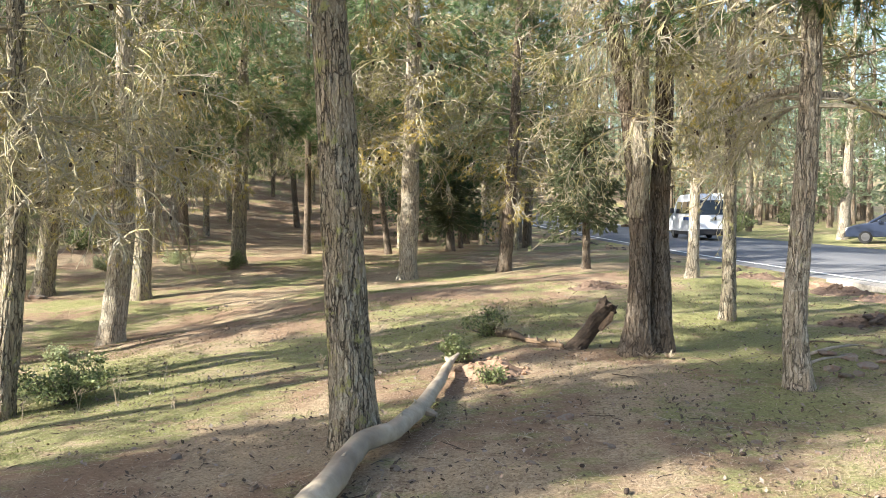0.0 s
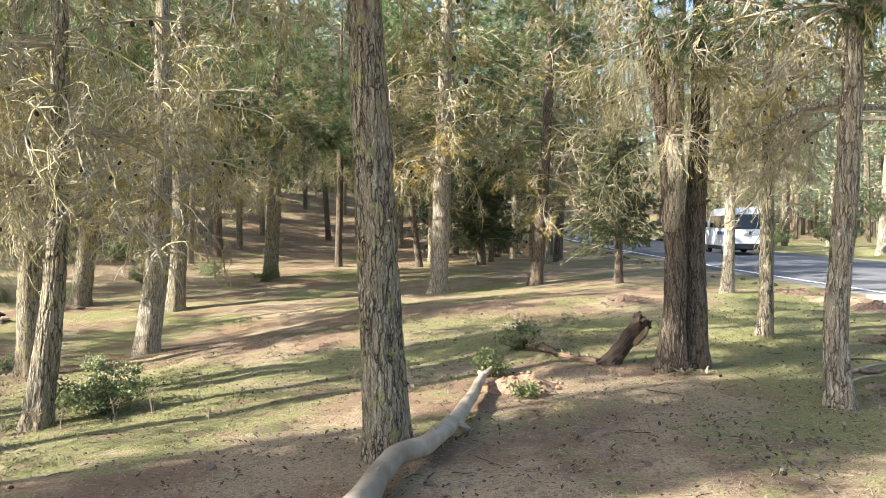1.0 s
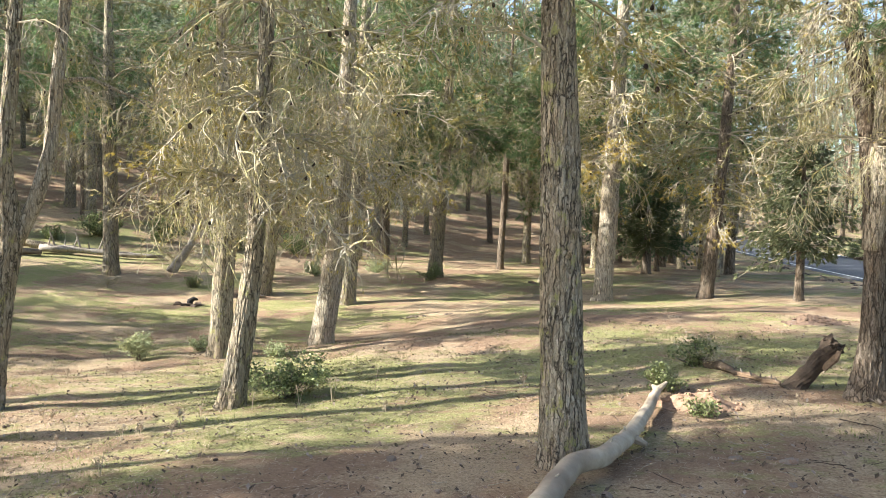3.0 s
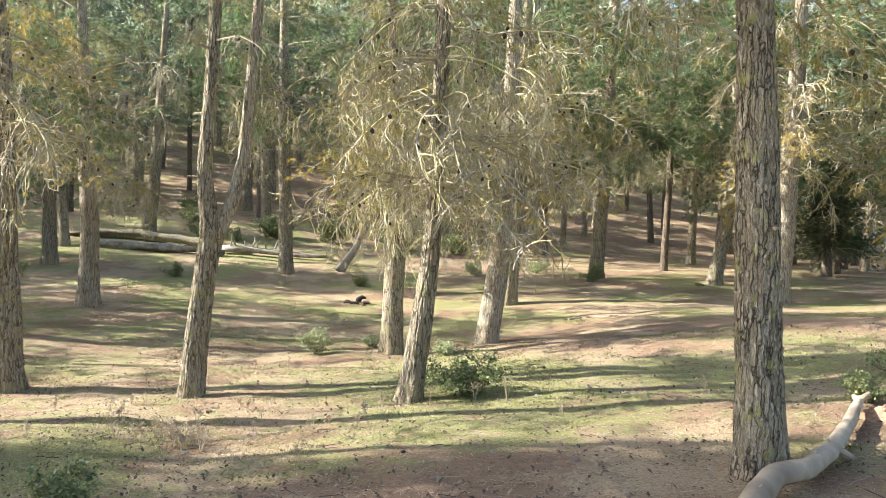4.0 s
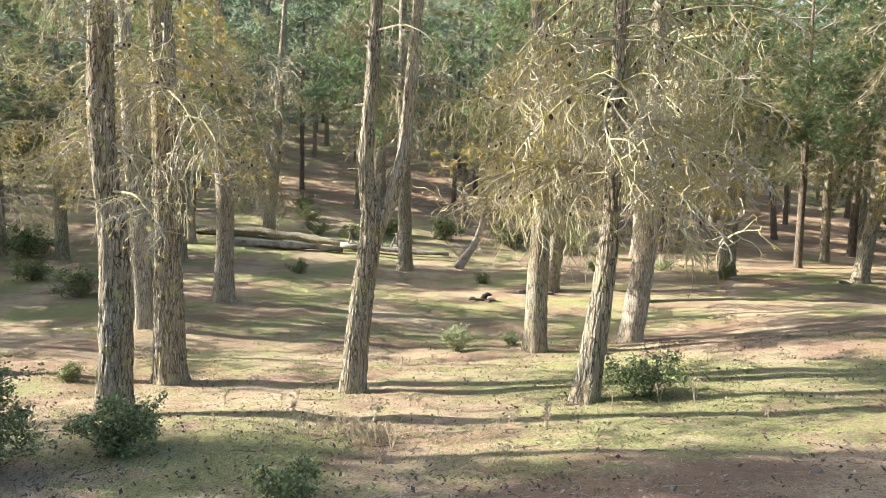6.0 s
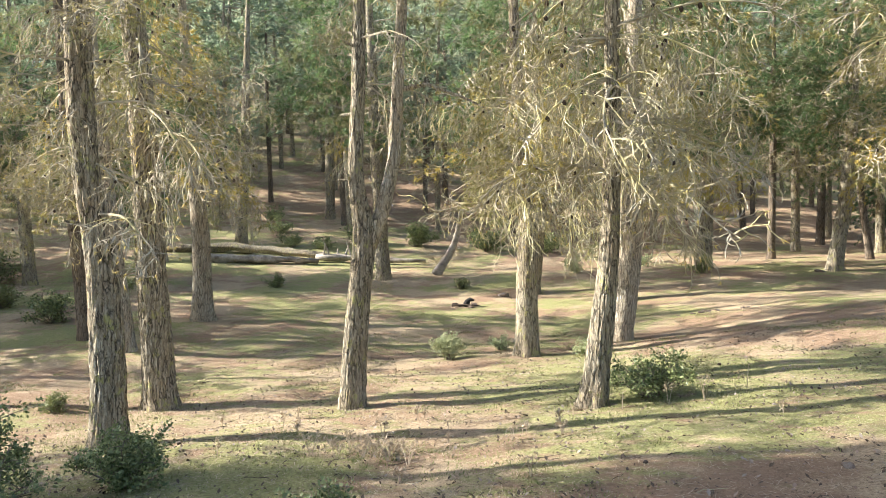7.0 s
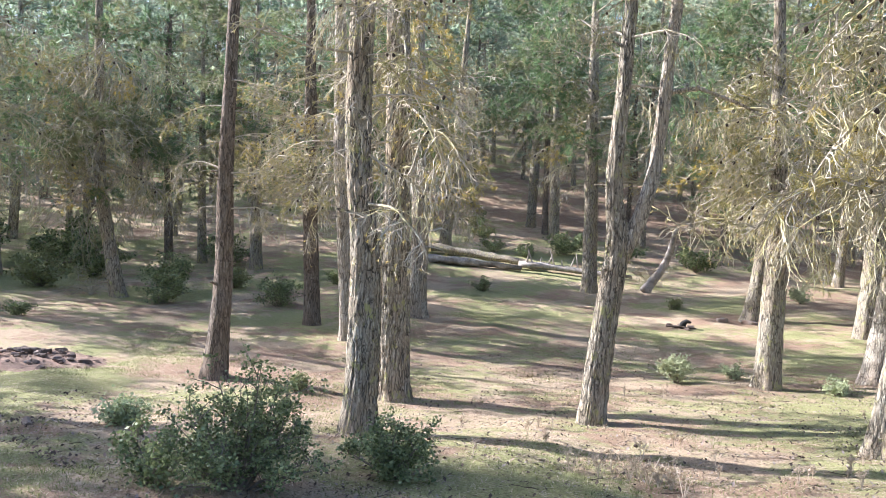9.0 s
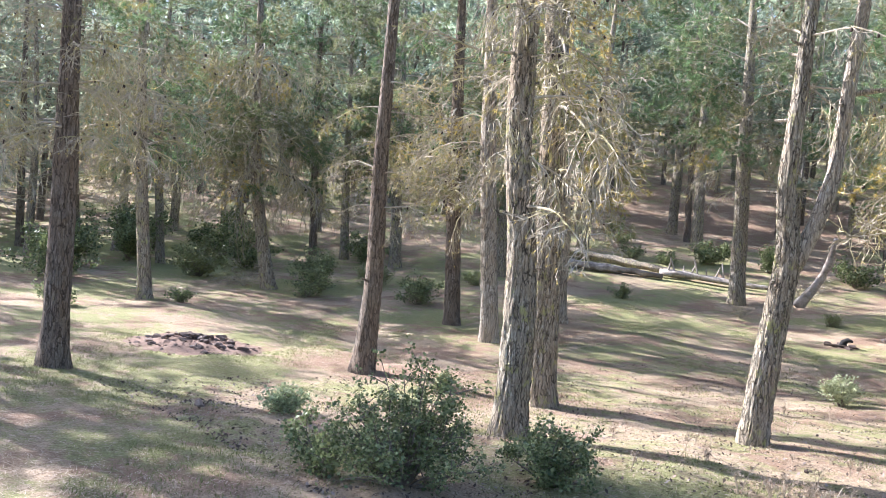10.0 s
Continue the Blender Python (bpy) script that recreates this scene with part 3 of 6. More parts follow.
pine(-6.2, 17.7, 0.2, [(0.08, 0.03, 1.2, 0.195), (0.15, 0.05, 2.9, 0.19)], 11, "straight pine behind a leaning one", 0.1,
     dead=[(14, 2.8, 5.5, 1.0, 2.0, 0, ALL)], dry=[(32, 2.8, 6.5, 1.2, 2.4, 0, ALL)], green=[(36, 4.2, 10.5, 1.2, 2.6, 0, ALL)], seed=6)
pine(-5.20, 22.7, 0.225, [(0.05, 0, 1.2, 0.2), (0.16, 0.04, 3.23, 0.19)], 11, "straight grey pine with a small bush at its foot", 0.1,
     dead=[(16, 3.0, 5.5, 1.0, 2.2, 0, ALL)], hanging=[(14, 3.0, 5.5, 1.0, 2.0, 0, ALL)], dry=[(26, 3.2, 6.5, 1.2, 2.4, 0, ALL)], green=[(22, 4.5, 10.5, 1.4, 2.6, 0, ALL)], seed=7)
pine(-9.1, 27.25, 0.165, [(0.08, 0.02, 1.5, 0.155), (0.22, 0.07, 3.92, 0.14)], 11, "pale sunlit pine by the dark slope", 0.2, bark_mat=bark_grey_sunlit,
     dead=[(12, 3.5, 6, 1.0, 2.2, 0, ALL)], green=[(26, 4.0, 10.5, 1.4, 2.6, 0, ALL)], seed=8)
pine(-8.74, 29.5, 0.19, [(-0.02, 0, 2.1, 0.17)], 11, "brown pine at the foot of the slope", 0.2, bark_mat=bark_red_shaded, dry=[(10, 3, 5, 1.2, 2.4, 0, ALL)], green=[(22, 3.5, 10.5, 1.4, 2.6, 0, ALL)], seed=9)
pine(-10.14, 33.0, 0.165, [(0, 0, 1.7, 0.15)], 11, "pale pine at the foot of the slope", 0.2, bark_mat=bark_grey_sunlit, green=[(24, 3.5, 10.5, 1.4, 2.6, 0, ALL)], seed=10)
pine(-3.75, 26.2, 0.12, [(0.03, 0, 1.2, 0.112), (0.08, 0.01, 2.97, 0.105)], 9, "slim dark pine in the shade", 0.15, bark_mat=bark_red_shaded,
     dead=[(12, 2.6, 5, 0.9, 1.8, 0, ALL)], dry=[(14, 2.8, 6, 1.0, 2.0, 0, ALL)], green=[(30, 4, 8.8, 1.2, 2.6, 0, ALL)], seed=11)
pine(-3.28, 29.9, 0.16, [(0.03, 0, 2.49, 0.14)], 10, "slim pine with a sunlit side", 0.2, dead=[(10, 2.6, 5, 0.9, 1.8, 0, ALL)], green=[(22, 3.6, 9.5, 1.2, 2.4, 0, ALL)], seed=12)
pine(-0.32, 19.1, 0.235, [(0.06, 0, 1.35, 0.215), (0.13, 0, 3.6, 0.2), (0.2, 0, 5.4, 0.17)], 11, "pine with pale sunlit bark and dead lower boughs", 0.06, bark_mat=bark_grey_sunlit,
     dead=[(14, 2.8, 5.5, 1.0, 2.2, 0, ALL)], dry=[(30, 3.0, 6.5, 1.2, 2.4, 0, ALL)], green=[(20, 5, 9.8, 1.2, 2.4, 0, ALL)], seed=13)
pine(-1.06, 26.2, 0.112, [(-0.12, 0, 1.0, 0.106), (-0.26, 0, 2.2, 0.1)], 8, "slim leaning dark pine", 0.15, bark_mat=bark_red_shaded, dry=[(12, 2.6, 5, 1.0, 2.0, 0, ALL)], green=[(28, 3.6, 7.8, 1.2, 2.6, 0, ALL)], seed=14)
pine(-0.72, 29.1, 0.14, [(0.02, 0, 2.3, 0.125)], 10, "straight pine beyond the clearing", 0.2, dry=[(10, 2.6, 5, 1.0, 2.2, 0, ALL)], green=[(20, 3.4, 9.5, 1.2, 2.4, 0, ALL)], seed=15)
pine(2.09, 19.74, 0.175, [(0.09, 0, 1.1, 0.16), (0.17, 0, 2.1, 0.15), (0.27, 0, 3.5, 0.135)], 10, "brown pine with a leaning trunk near the road", 0.08, bark_mat=bark_red_shaded,
     dead=[(12, 2.0, 4.5, 0.9, 2.0, 0, ALL)], dry=[(26, 2.2, 6, 1.1, 2.2, 0, ALL)], green=[(36, 4, 8.8, 1.2, 2.4, 0, ALL)], seed=16)
pine(3.12, 26.25, 0.14, [(0.1, 0, 1.41, 0.13)], 9, "dark pine near the road", 0.2, dry=[(12, 2.2, 5, 1.0, 2.2, 0, ALL)], green=[(46, 2.6, 8.8, 1.4, 2.8, 0, ALL)], seed=17)
pine(-1.96, 22.7, 0.205, [(0.1, 0.01, 0.7, 0.185), (0.29, 0.02, 1.76, 0.18), (0.4, 0.02, 3, 0.16)], 9, "leaning pine with a pale stone at its foot", 0.1,
     dead=[(10, 2.4, 5, 1.0, 2.0, 0, ALL)], dry=[(20, 2.6, 6, 1.2, 2.2, 0, ALL)], green=[(32, 4, 8.8, 1.2, 2.4, 0, ALL)], seed=18)
pine(-2.46, 37.6, 0.18, [(0.04, 0, 2.06, 0.16)], 10, "pine far back in the wood", 0.25, green=[(22, 3.4, 9.5, 1.4, 2.6, 0, ALL)], seed=19)

# the twin pines and their neighbours by the road
pine(2.05, 7.6, 0.13, [(0.05, 0.02, 0.4, 0.108), (0.065, 0.01, 1.11, 0.1), (-0.025, 0.03, 2.27, 0.1), (-0.23, 0.06, 3.32, 0.075)], 8, "one of two dark pines grown close together, with bleached dead twigs", 0.035, bark_mat=bark_red_shaded,
     dead=[(14, 1.9, 4.0, 0.6, 1.2, 180, 120)], hanging=[(19, 2.2, 4.0, 0.5, 1.0, 235, 100)], dry=[(8, 3.0, 5, 0.8, 1.6, 180, ALL)], green=[(12, 4, 7.6, 1.0, 1.8, 0, ALL)], seed=20, flare=0.34, limb_mat=bark_grey_sunlit,
     limbs=[[(0.02, 0.0, 1.3, 0.095), (0.03, -0.03, 2.0, 0.092), (0.04, -0.04, 2.4, 0.085), (0.05, -0.02, 3.4, 0.07), (0.05, 0.0, 5.0, 0.03)]])
pine(2.345, 7.72, 0.12, [(-0.01, 0, 0.5, 0.105), (-0.03, 0.02, 1.2, 0.1), (0.02, 0, 2.27, 0.086), (0.02, -0.01, 3.32, 0.075)], 8, "one of two dark pines grown close together, slightly slimmer", 0.035, bark_mat=bark_red_shaded,
     dead=[(14, 1.8, 4.0, 0.6, 1.2, 0, 110)], hanging=[(8, 2.0, 3.8, 0.5, 0.9, 0, 120)], dry=[(7, 3.0, 5, 0.8, 1.6, 0, ALL)], green=[(12, 3.6, 7.6, 1.0, 1.8, 0, ALL)], seed=21)
pine(4.76, 13.8, 0.115, [(0.03, 0, 0.6, 0.095), (0.04, -0.01, 1.2, 0.088)], 7, "pale smooth pine on the road's verge", 0.08, bark_mat=bark_grey_sunlit,
     dead=[(14, 2.1, 4, 0.8, 1.6, 0, ALL)], green=[(12, 2.8, 6.6, 0.8, 1.6, 0, ALL)], seed=22)
pine(3.57, 9.15, 0.088, [(0.01, 0, 0.7, 0.076), (0.01, 0, 1.49, 0.07)], 7, "slim pine with a bleached crown of dead twigs", 0.05,
     dead=[(26, 1.75, 3.2, 0.6, 1.2, 180, 140)], hanging=[(14, 2.0, 3.0, 0.5, 0.8, 170, 130)], dry=[(14, 2.0, 4, 0.7, 1.3, 0, ALL)], green=[(12, 3.0, 6.6, 0.8, 1.5, 0, ALL)], seed=23)
pine(2.98, 6.2, 0.1, [(-0.05, 0.03, 0.55, 0.09), (0.01, 0, 1.46, 0.084), (0.05, -0.02, 2.52, 0.076), (0.04, -0.02, 2.94, 0.073)], 8, "pine with plated pale-edged bark and long curved limbs", 0.035, bark_mat=bark_grey_sunlit,
     dead=[(18, 1.9, 4, 0.7, 1.5, 60, 150)], dry=[(10, 2.4, 4.5, 0.8, 1.6, 0, ALL)], green=[(14, 2.8, 7.6, 0.9, 1.7, 30, 150)], seed=24, knot=1,
     limbs=[[(0.02, 0, 2.3, 0.035), (0.3, -0.05, 2.28, 0.03), (0.6, -0.1, 2.1, 0.026), (1.0, -0.2, 1.75, 0.015)], [(0.02, 0, 2.35, 0.03), (-0.3, 0.1, 2.3, 0.022), (-0.7, 0.3, 2.05, 0.012)]])
pine(4.35, 6.3, 0.14, [(-0.15, 0, 1.5, 0.12), (-0.5, 0, 3.2, 0.1)], 8, "leaning pine beside a stone pile", 0.08, dead=[(10, 2.0, 4, 0.7, 1.4, 0, ALL)], green=[(14, 2.6, 7.6, 0.9, 1.8, 0, ALL)], seed=25)

# the left side of the clearing
pine(-6.41, 7.05, 0.138, [(0.05, 0.04, 0.89, 0.13), (0.12, 0.1, 1.66, 0.12), (0.15, 0.12, 1.95, 0.118), (0.07, 0.05, 2.4, 0.084), (0.12, 0.1, 3.51, 0.074), (0.15, 0.12, 4.45, 0.066)], 9,
     "forked pine with a swollen knot below its fork", 0.04, dead=[(8, 3.4, 5, 0.6, 1.2, 60, 90)], green=[(16, 4.2, 8.8, 1.0, 1.9, 0, ALL)], seed=26, flare=0.15, limb_mat=bark_grey_sunlit,
     limbs=[[(0.17, 0.14, 1.75, 0.09), (0.3, 0.25, 2.15, 0.08), (0.4, 0.34, 2.7, 0.07), (0.46, 0.38, 3.66, 0.065), (0.5, 0.42, 4.49, 0.059), (0.55, 0.45, 7, 0.03)], [(0.44, 0.37, 3.45, 0.03), (0.75, 0.5, 3.5, 0.022), (1.1, 0.7, 3.35, 0.014), (1.35, 0.8, 3.2, 0.008)]])
pine(-8.92, 6.7, 0.2, [(-0.02, -0.03, 0.87, 0.178), (-0.04, -0.05, 1.64, 0.168), (-0.06, -0.08, 3.37, 0.15), (-0.11, -0.14, 4.74, 0.135)], 10, "stout straight pine with grey-brown bark", 0.045,
     dead=[(13, 2.3, 5.0, 0.9, 1.6, 0, ALL)], dry=[(7, 2.8, 5.2, 1.0, 1.6, 110, 90)], green=[(9, 6, 9.8, 1.0, 1.9, 110, 130)], seed=27)
pine(-7.68, 4.92, 0.17, [(0.015, 0.015, 0.7, 0.155), (0.01, 0.01, 1.36, 0.146), (-0.01, -0.01, 1.87, 0.132), (-0.075, -0.08, 2.48, 0.118), (-0.09, -0.1, 3.23, 0.117), (-0.09, -0.1, 3.98, 0.112)], 9,
     "pine with a pale sunlit side and stubs of broken branches", 0.035, dead=[(12, 2.2, 4.5, 0.5, 1.2, 20, 130)], dry=[(6, 3.2, 5, 0.7, 1.3, 60, 70)], green=[(14, 6.3, 8.8, 0.8, 1.4, -90, 70)], seed=28, knot=9)
pine(-13.98, 12.55, 0.235, [(0.02, 0.02, 0.8, 0.2), (0.02, 0.02, 1.8, 0.188), (-0.03, -0.04, 2.95, 0.16)], 10, "stout pine with its sunlit side bright", 0.1, bark_mat=bark_grey_sunlit,
     dead=[(14, 2.4, 5, 0.9, 2.0, 0, ALL)], dry=[(16, 2.6, 6, 1.1, 2.2, 0, ALL)], green=[(14, 4, 9.8, 1.2, 2.2, 0, ALL)], seed=29)
pine(-14.65, 10.2, 0.165, [(-0.05, -0.06, 1.4, 0.155), (-0.11, -0.13, 2.89, 0.148)], 10, "brown pine with lichened hanging twigs", 0.1, bark_mat=bark_red_shaded,
     dead=[(14, 2.6, 5, 0.9, 1.7, 0, ALL)], hanging=[(10, 2.6, 4.5, 0.8, 1.5, 0, ALL)], dry=[(12, 2.8, 6, 1.0, 1.8, 0, ALL)], green=[(12, 5.4, 9.6, 1.0, 1.9, 0, ALL)], seed=30)
pine(-12.89, 9.6, 0.165, [(-0.08, -0.08, 1.4, 0.15), (-0.19, -0.2, 3.21, 0.15)], 10, "grey pine behind two stouter trunks", 0.08, bark_mat=bark_grey_sunlit,
     dead=[(14, 2.3, 5, 0.9, 1.8, 0, ALL)], dry=[(9, 2.8, 5, 1.0, 1.8, 0, ALL)], green=[(16, 6.6, 9.6, 1.2, 2.2, 20, 100)], seed=31)
pine(-11.3, 5.75, 0.165, [(0.02, 0.02, 0.6, 0.132), (0.04, 0.05, 1.41, 0.12), (0.01, 0.02, 2.63, 0.102), (0.02, 0.03, 3.97, 0.085)], 9, "slim reddish pine behind a leafy shrub", 0.05, bark_mat=bark_red_shaded,
     dead=[(12, 2.0, 3.8, 0.6, 1.2, 0, ALL)], dry=[(5, 2.6, 3.6, 0.7, 1.1, 180, 120)], green=[(9, 7.0, 8.8, 0.9, 1.6, 0, ALL)], seed=32)
pine(-20.3, 9.0, 0.185, [(-0.1, -0.18, 1.0, 0.165), (-0.23, -0.44, 2.53, 0.145), (-0.3, -0.5, 4, 0.13)], 10, "leaning pine among shrubs", 0.12, dead=[(34, 2.2, 6, 1.0, 2.2, 0, ALL)], hanging=[(16, 2.4, 6, 1.0, 2.0, 0, ALL)],
     dry=[(18, 2.6, 6, 1.2, 2.2, 0, ALL)], green=[(24, 3.4, 9.0, 1.4, 2.4, 0, ALL)], seed=33)
pine(-19.07, 5.5, 0.15, [(-0.03, -0.08, 1.1, 0.132), (-0.07, -0.18, 2.21, 0.125)], 9, "slim pine among shrubs", 0.12, dead=[(22, 2.0, 6, 1.0, 2.0, 0, ALL)], hanging=[(10, 2.4, 6, 1.0, 1.8, 0, ALL)],
     dry=[(8, 2.6, 6, 1.0, 1.9, 0, ALL)], green=[(12, 3.6, 7.4, 1.0, 1.9, 0, ALL)], seed=34)
# The crown above six metres is unseen, shaped to shade the foreground.
pine(-11.87, 2.0, 0.165, [(0, 0, 0.6, 0.135), (0, 0, 1.05, 0.135), (0, 0, 2.16, 0.13), (-0.01, -0.03, 3.39, 0.1)], 12, "brown pine with bleached dead twigs", 0.05, bark_mat=bark_red_shaded,
     dead=[(20, 2.3, 4.6, 0.7, 1.4, 0, ALL)], hanging=[(9, 2.5, 4, 0.6, 1.2, 0, ALL)], dry=[(5, 3.4, 5.0, 0.8, 1.3, 0, ALL)], green=[(56, 6.2, 11.5, 0.7, 1.6, -95, 50), (16, 9.4, 11.6, 0.8, 1.5, 85, 40)], seed=35)
pine(-22.9, 14.8, 0.2, [(-0.05, -0.06, 1.5, 0.18)], 10, "dark pine by the grazed slope", 0.2, dry=[(18, 2.6, 6, 1.2, 2.4, 0, ALL)], green=[(22, 3.6, 9.6, 1.4, 2.6, 0, ALL)], seed=36)
pine(-25.0, 14.2, 0.155, [(-0.05, -0.07, 1.66, 0.14)], 9, "slim dark pine by the grazed slope", 0.2, dry=[(12, 2.2, 5, 1.2, 2.2, 0, ALL)], green=[(22, 3.2, 8.6, 1.4, 2.6, 0, ALL)], seed=37)
pine(-13.68, 19.5, 0.22, [(-0.05, -0.02, 1.9, 0.2), (-0.12, -0.07, 4.2, 0.19)], 11, "stout grey pine beside fallen logs", 0.12, dead=[(12, 3, 6, 1.0, 2.2, 0, ALL)],
     dry=[(16, 3.5, 6.5, 1.2, 2.2, 0, ALL)], green=[(22, 4.5, 10.6, 1.4, 2.6, 0, ALL)], seed=38)
pine(-20.0, 16.7, 0.22, [(-0.02, -0.02, 1.86, 0.18)], 10, "stout dark pine near fallen logs", 0.15, dry=[(20, 2.6, 6, 1.2, 2.4, 0, ALL)], green=[(22, 3.6, 9.6, 1.4, 2.6, 0, ALL)], seed=39)
pine(-21.9, 18.9, 0.16, [(-0.08, -0.08, 1.63, 0.135)], 10, "pale pine at the end of fallen logs", 0.2, bark_mat=bark_grey_sunlit, green=[(12, 5.5, 9.6, 1.2, 2.0, 0, ALL)], seed=40)
pine(-21.3, 22.0, 0.23, [(0.18, 0.17, 3.18, 0.2)], 11, "tall dark pine on the slope", 0.2, dead=[(8, 3, 6, 1.2, 2.2, 0, ALL)], green=[(13, 5, 10.6, 1.2, 2.3, 0, ALL)], seed=41)
pine(-19.1, 26.0, 0.21, [(-0.09, -0.06, 3.35, 0.19)], 11, "dark pine on the slope", 0.2, dead=[(8, 3, 6, 1.2, 2.2, 0, ALL)], green=[(26, 5, 10.6, 1.4, 2.8, 0, ALL)], seed=42)
pine(-22.0, 28.6, 0.22, [(0.05, 0.03, 3.0, 0.2)], 11, "dark pine higher on the slope", 0.2, dead=[(8, 3, 6, 1.2, 2.2, 0, ALL)], green=[(26, 5, 10.6, 1.4, 2.8, 0, ALL)], seed=43)
pine(-8.83, 39.3, 0.19, [(0.01, 0, 1.73, 0.17)], 11, "pine high on the striped slope", 0.25, green=[(24, 3.2, 10.6, 1.4, 2.8, 0, ALL)], seed=44)
pine(16.96, 31.3, 0.22, [(0.11, -0.06, 2.03, 0.195)], 9, "pale pine beyond the road", 0.2, bark_mat=bark_grey_sunlit, green=[(24, 2.6, 8.6, 1.2, 2.4, 0, ALL)], seed=45)

# tall unseen pines added behind the path, whose crowns shade the foreground
for i, (x, y, h, n, k) in enumerate(((-10.6, 0.25, 12, 40, 0.78), (-7.6, -1.6, 10, 20, 1.0), (-5.0, -3.0, 10, 14, 1.0), (-17.2, -1.5, 11, 30, 0.78), (-20.0, -2.1, 12.5, 22, 0.62))):
    pine(x, y, 0.12, [(0.05, 0, 3.0, 0.085), (0.08, 0, 6.0, 0.06)], h, "tall unseen pine added to shade the foreground", 0.2, dead=[(6, 4.0, 5.5, 1.0, 1.8, 0, ALL)], green=[(n, (6.4, 6.4, 6.4, 5.5, 7.0)[i], h - 0.4, 1.4 * k, 2.8 * k, 82 if i == 0 else 0, 42 if i == 0 else ALL), (12 if i == 0 else 0, 6.2, 9.6, 0.8, 1.6, 85, 50)], seed=60 + i)

# ---- the wood behind: a few pines, copied ----
def wood_pine(seed, height, bare, twigs=26, wide=1.0, thick=8):
    rng = random.Random(seed)
    tree = new("pine_tree")
    ctrl = [(0, 0, 0, 0.135), (rng.uniform(-0.2, 0.2), rng.uniform(-0.2, 0.2), height * 0.4, 0.105), (rng.uniform(-0.4, 0.4), rng.uniform(-0.4, 0.4), height, 0.02)]
    under(new("trunk", trunk_shape(ctrl, height, 0.3, seed, 0.2, -0.5).mesh("trunk", bark_red_shaded if seed % 2 else bark, smooth=True)), tree)
    s = Shape()
    for i in range(54):
        z = bare + (height - bare) * (i + rng.random()) / 54
        c, r = path_at(ctrl, z)
        u = (z - bare) / (height - bare)
        reach = wide * (0.9 + 1.5 * math.sin(math.pi * min(1, 0.25 + 0.75 * u))) * rng.uniform(0.5, 1.15)
        a = rng.uniform(0, 2 * math.pi)
        stem = bent(c, Vector((math.cos(a), math.sin(a), rng.uniform(-0.1, 0.5))), reach, 4, 0.06, 0.2, rng)
        s.tube(stem, [0.03, 0.024, 0.018, 0.012, 0.006], 3, 1, False)
        for _ in range(10):
            p, d = along_path(stem, rng.uniform(0.35, 0.99))
            p = p + Vector((rng.uniform(-1, 1), rng.uniform(-1, 1), rng.uniform(-0.6, 0.8))) * 0.28
            tuft(s, p, (d + Vector((0, 0, 0.5))).normalized(), rng, thick, 0.25, 0.024, 0)
    for _ in range(twigs):
        z = rng.uniform(1.5 if twigs > 20 else bare - 1.0, bare + 2.2)
        c, r = path_at(ctrl, z)
        a = rng.uniform(0, 2 * math.pi)
        stem = bent(c, Vector((math.cos(a), math.sin(a), rng.uniform(-0.2, 0.4))), rng.uniform(0.6, 1.9), 5, 0.08, 0.25, rng)
        s.tube(stem, [0.02, 0.016, 0.012, 0.009, 0.006, 0.004], 3, 1, False)
        for _ in range(9):
            p, d = along_path(stem, rng.uniform(0.2, 0.99))
            s.tube(bent(p, sideways(d, rng, 0.9, 0.8), rng.uniform(0.15, 0.45), 2, 0.15, 0.5, rng), [0.007, 0.006, 0.004], 3, 1, False)
    under(new("crown", s.mesh("crown", needles_far_hazed, twig)), tree)
    return tagged(tree, "pine of the surrounding wood with a bare lower trunk", "pine tree", group="pines of the wood")


def in_clearing(x, y):
    """Ground that stays open, or where the nearer pines stand."""
    e = x - road_left(y)
    if -4.5 < e < ROAD_WIDE + 2.0:
        return True
    if x > -14 and 31 > y > -9 and x < 7:
        return True
    if -26 < x <= -14 and 0.7 < y < 24:
        return True
    return False


def in_sun_gap(x, y):
    """Gaps in the canopy through which the low sun reaches the clearing and the logs."""
    for a, b, wide, far in ((-19.0, 20.5, 2.2, 24), (-7.0, 10.6, 2.0, 18), (-7.6, 7.6, 1.8, 27), (-9.0, 9.0, 2.3, 22), (-10.6, 16.6, 1.6, 22), (-5.2, 28.9, 1.1, 30)):
        d, off = (a - x) * 0.94 + (b - y) * 0.34, (a - x) * 0.34 - (b - y) * 0.94
        if 0 < d < far and abs(off) < wide:
            return True
    return False


def spots_for(rng, count, gap, x0, x1, y0, y1, taken, fits):
    spots, tries = [], 0
    while len(spots) < count and tries < 40000:
        tries += 1
        x, y = rng.uniform(x0, x1), rng.uniform(y0, y1)
        if in_clearing(x, y) or in_sun_gap(x, y) or not fits(x, y) or any((x - a) ** 2 + (y - b) ** 2 < gap * gap for a, b in spots + taken):
            continue
        spots.append((x, y))
    return spots


NEAR_SLOPE = ((-9.28, 27.8), (-8.74, 29.5), (-10.14, 33.0), (-3.28, 29.9), (-2.46, 37.6), (-19.1, 26.0), (-22.0, 28.6), (-8.83, 39.3), (1.9, 33.0), (0.2, 35.0), (0.9, 39.0))


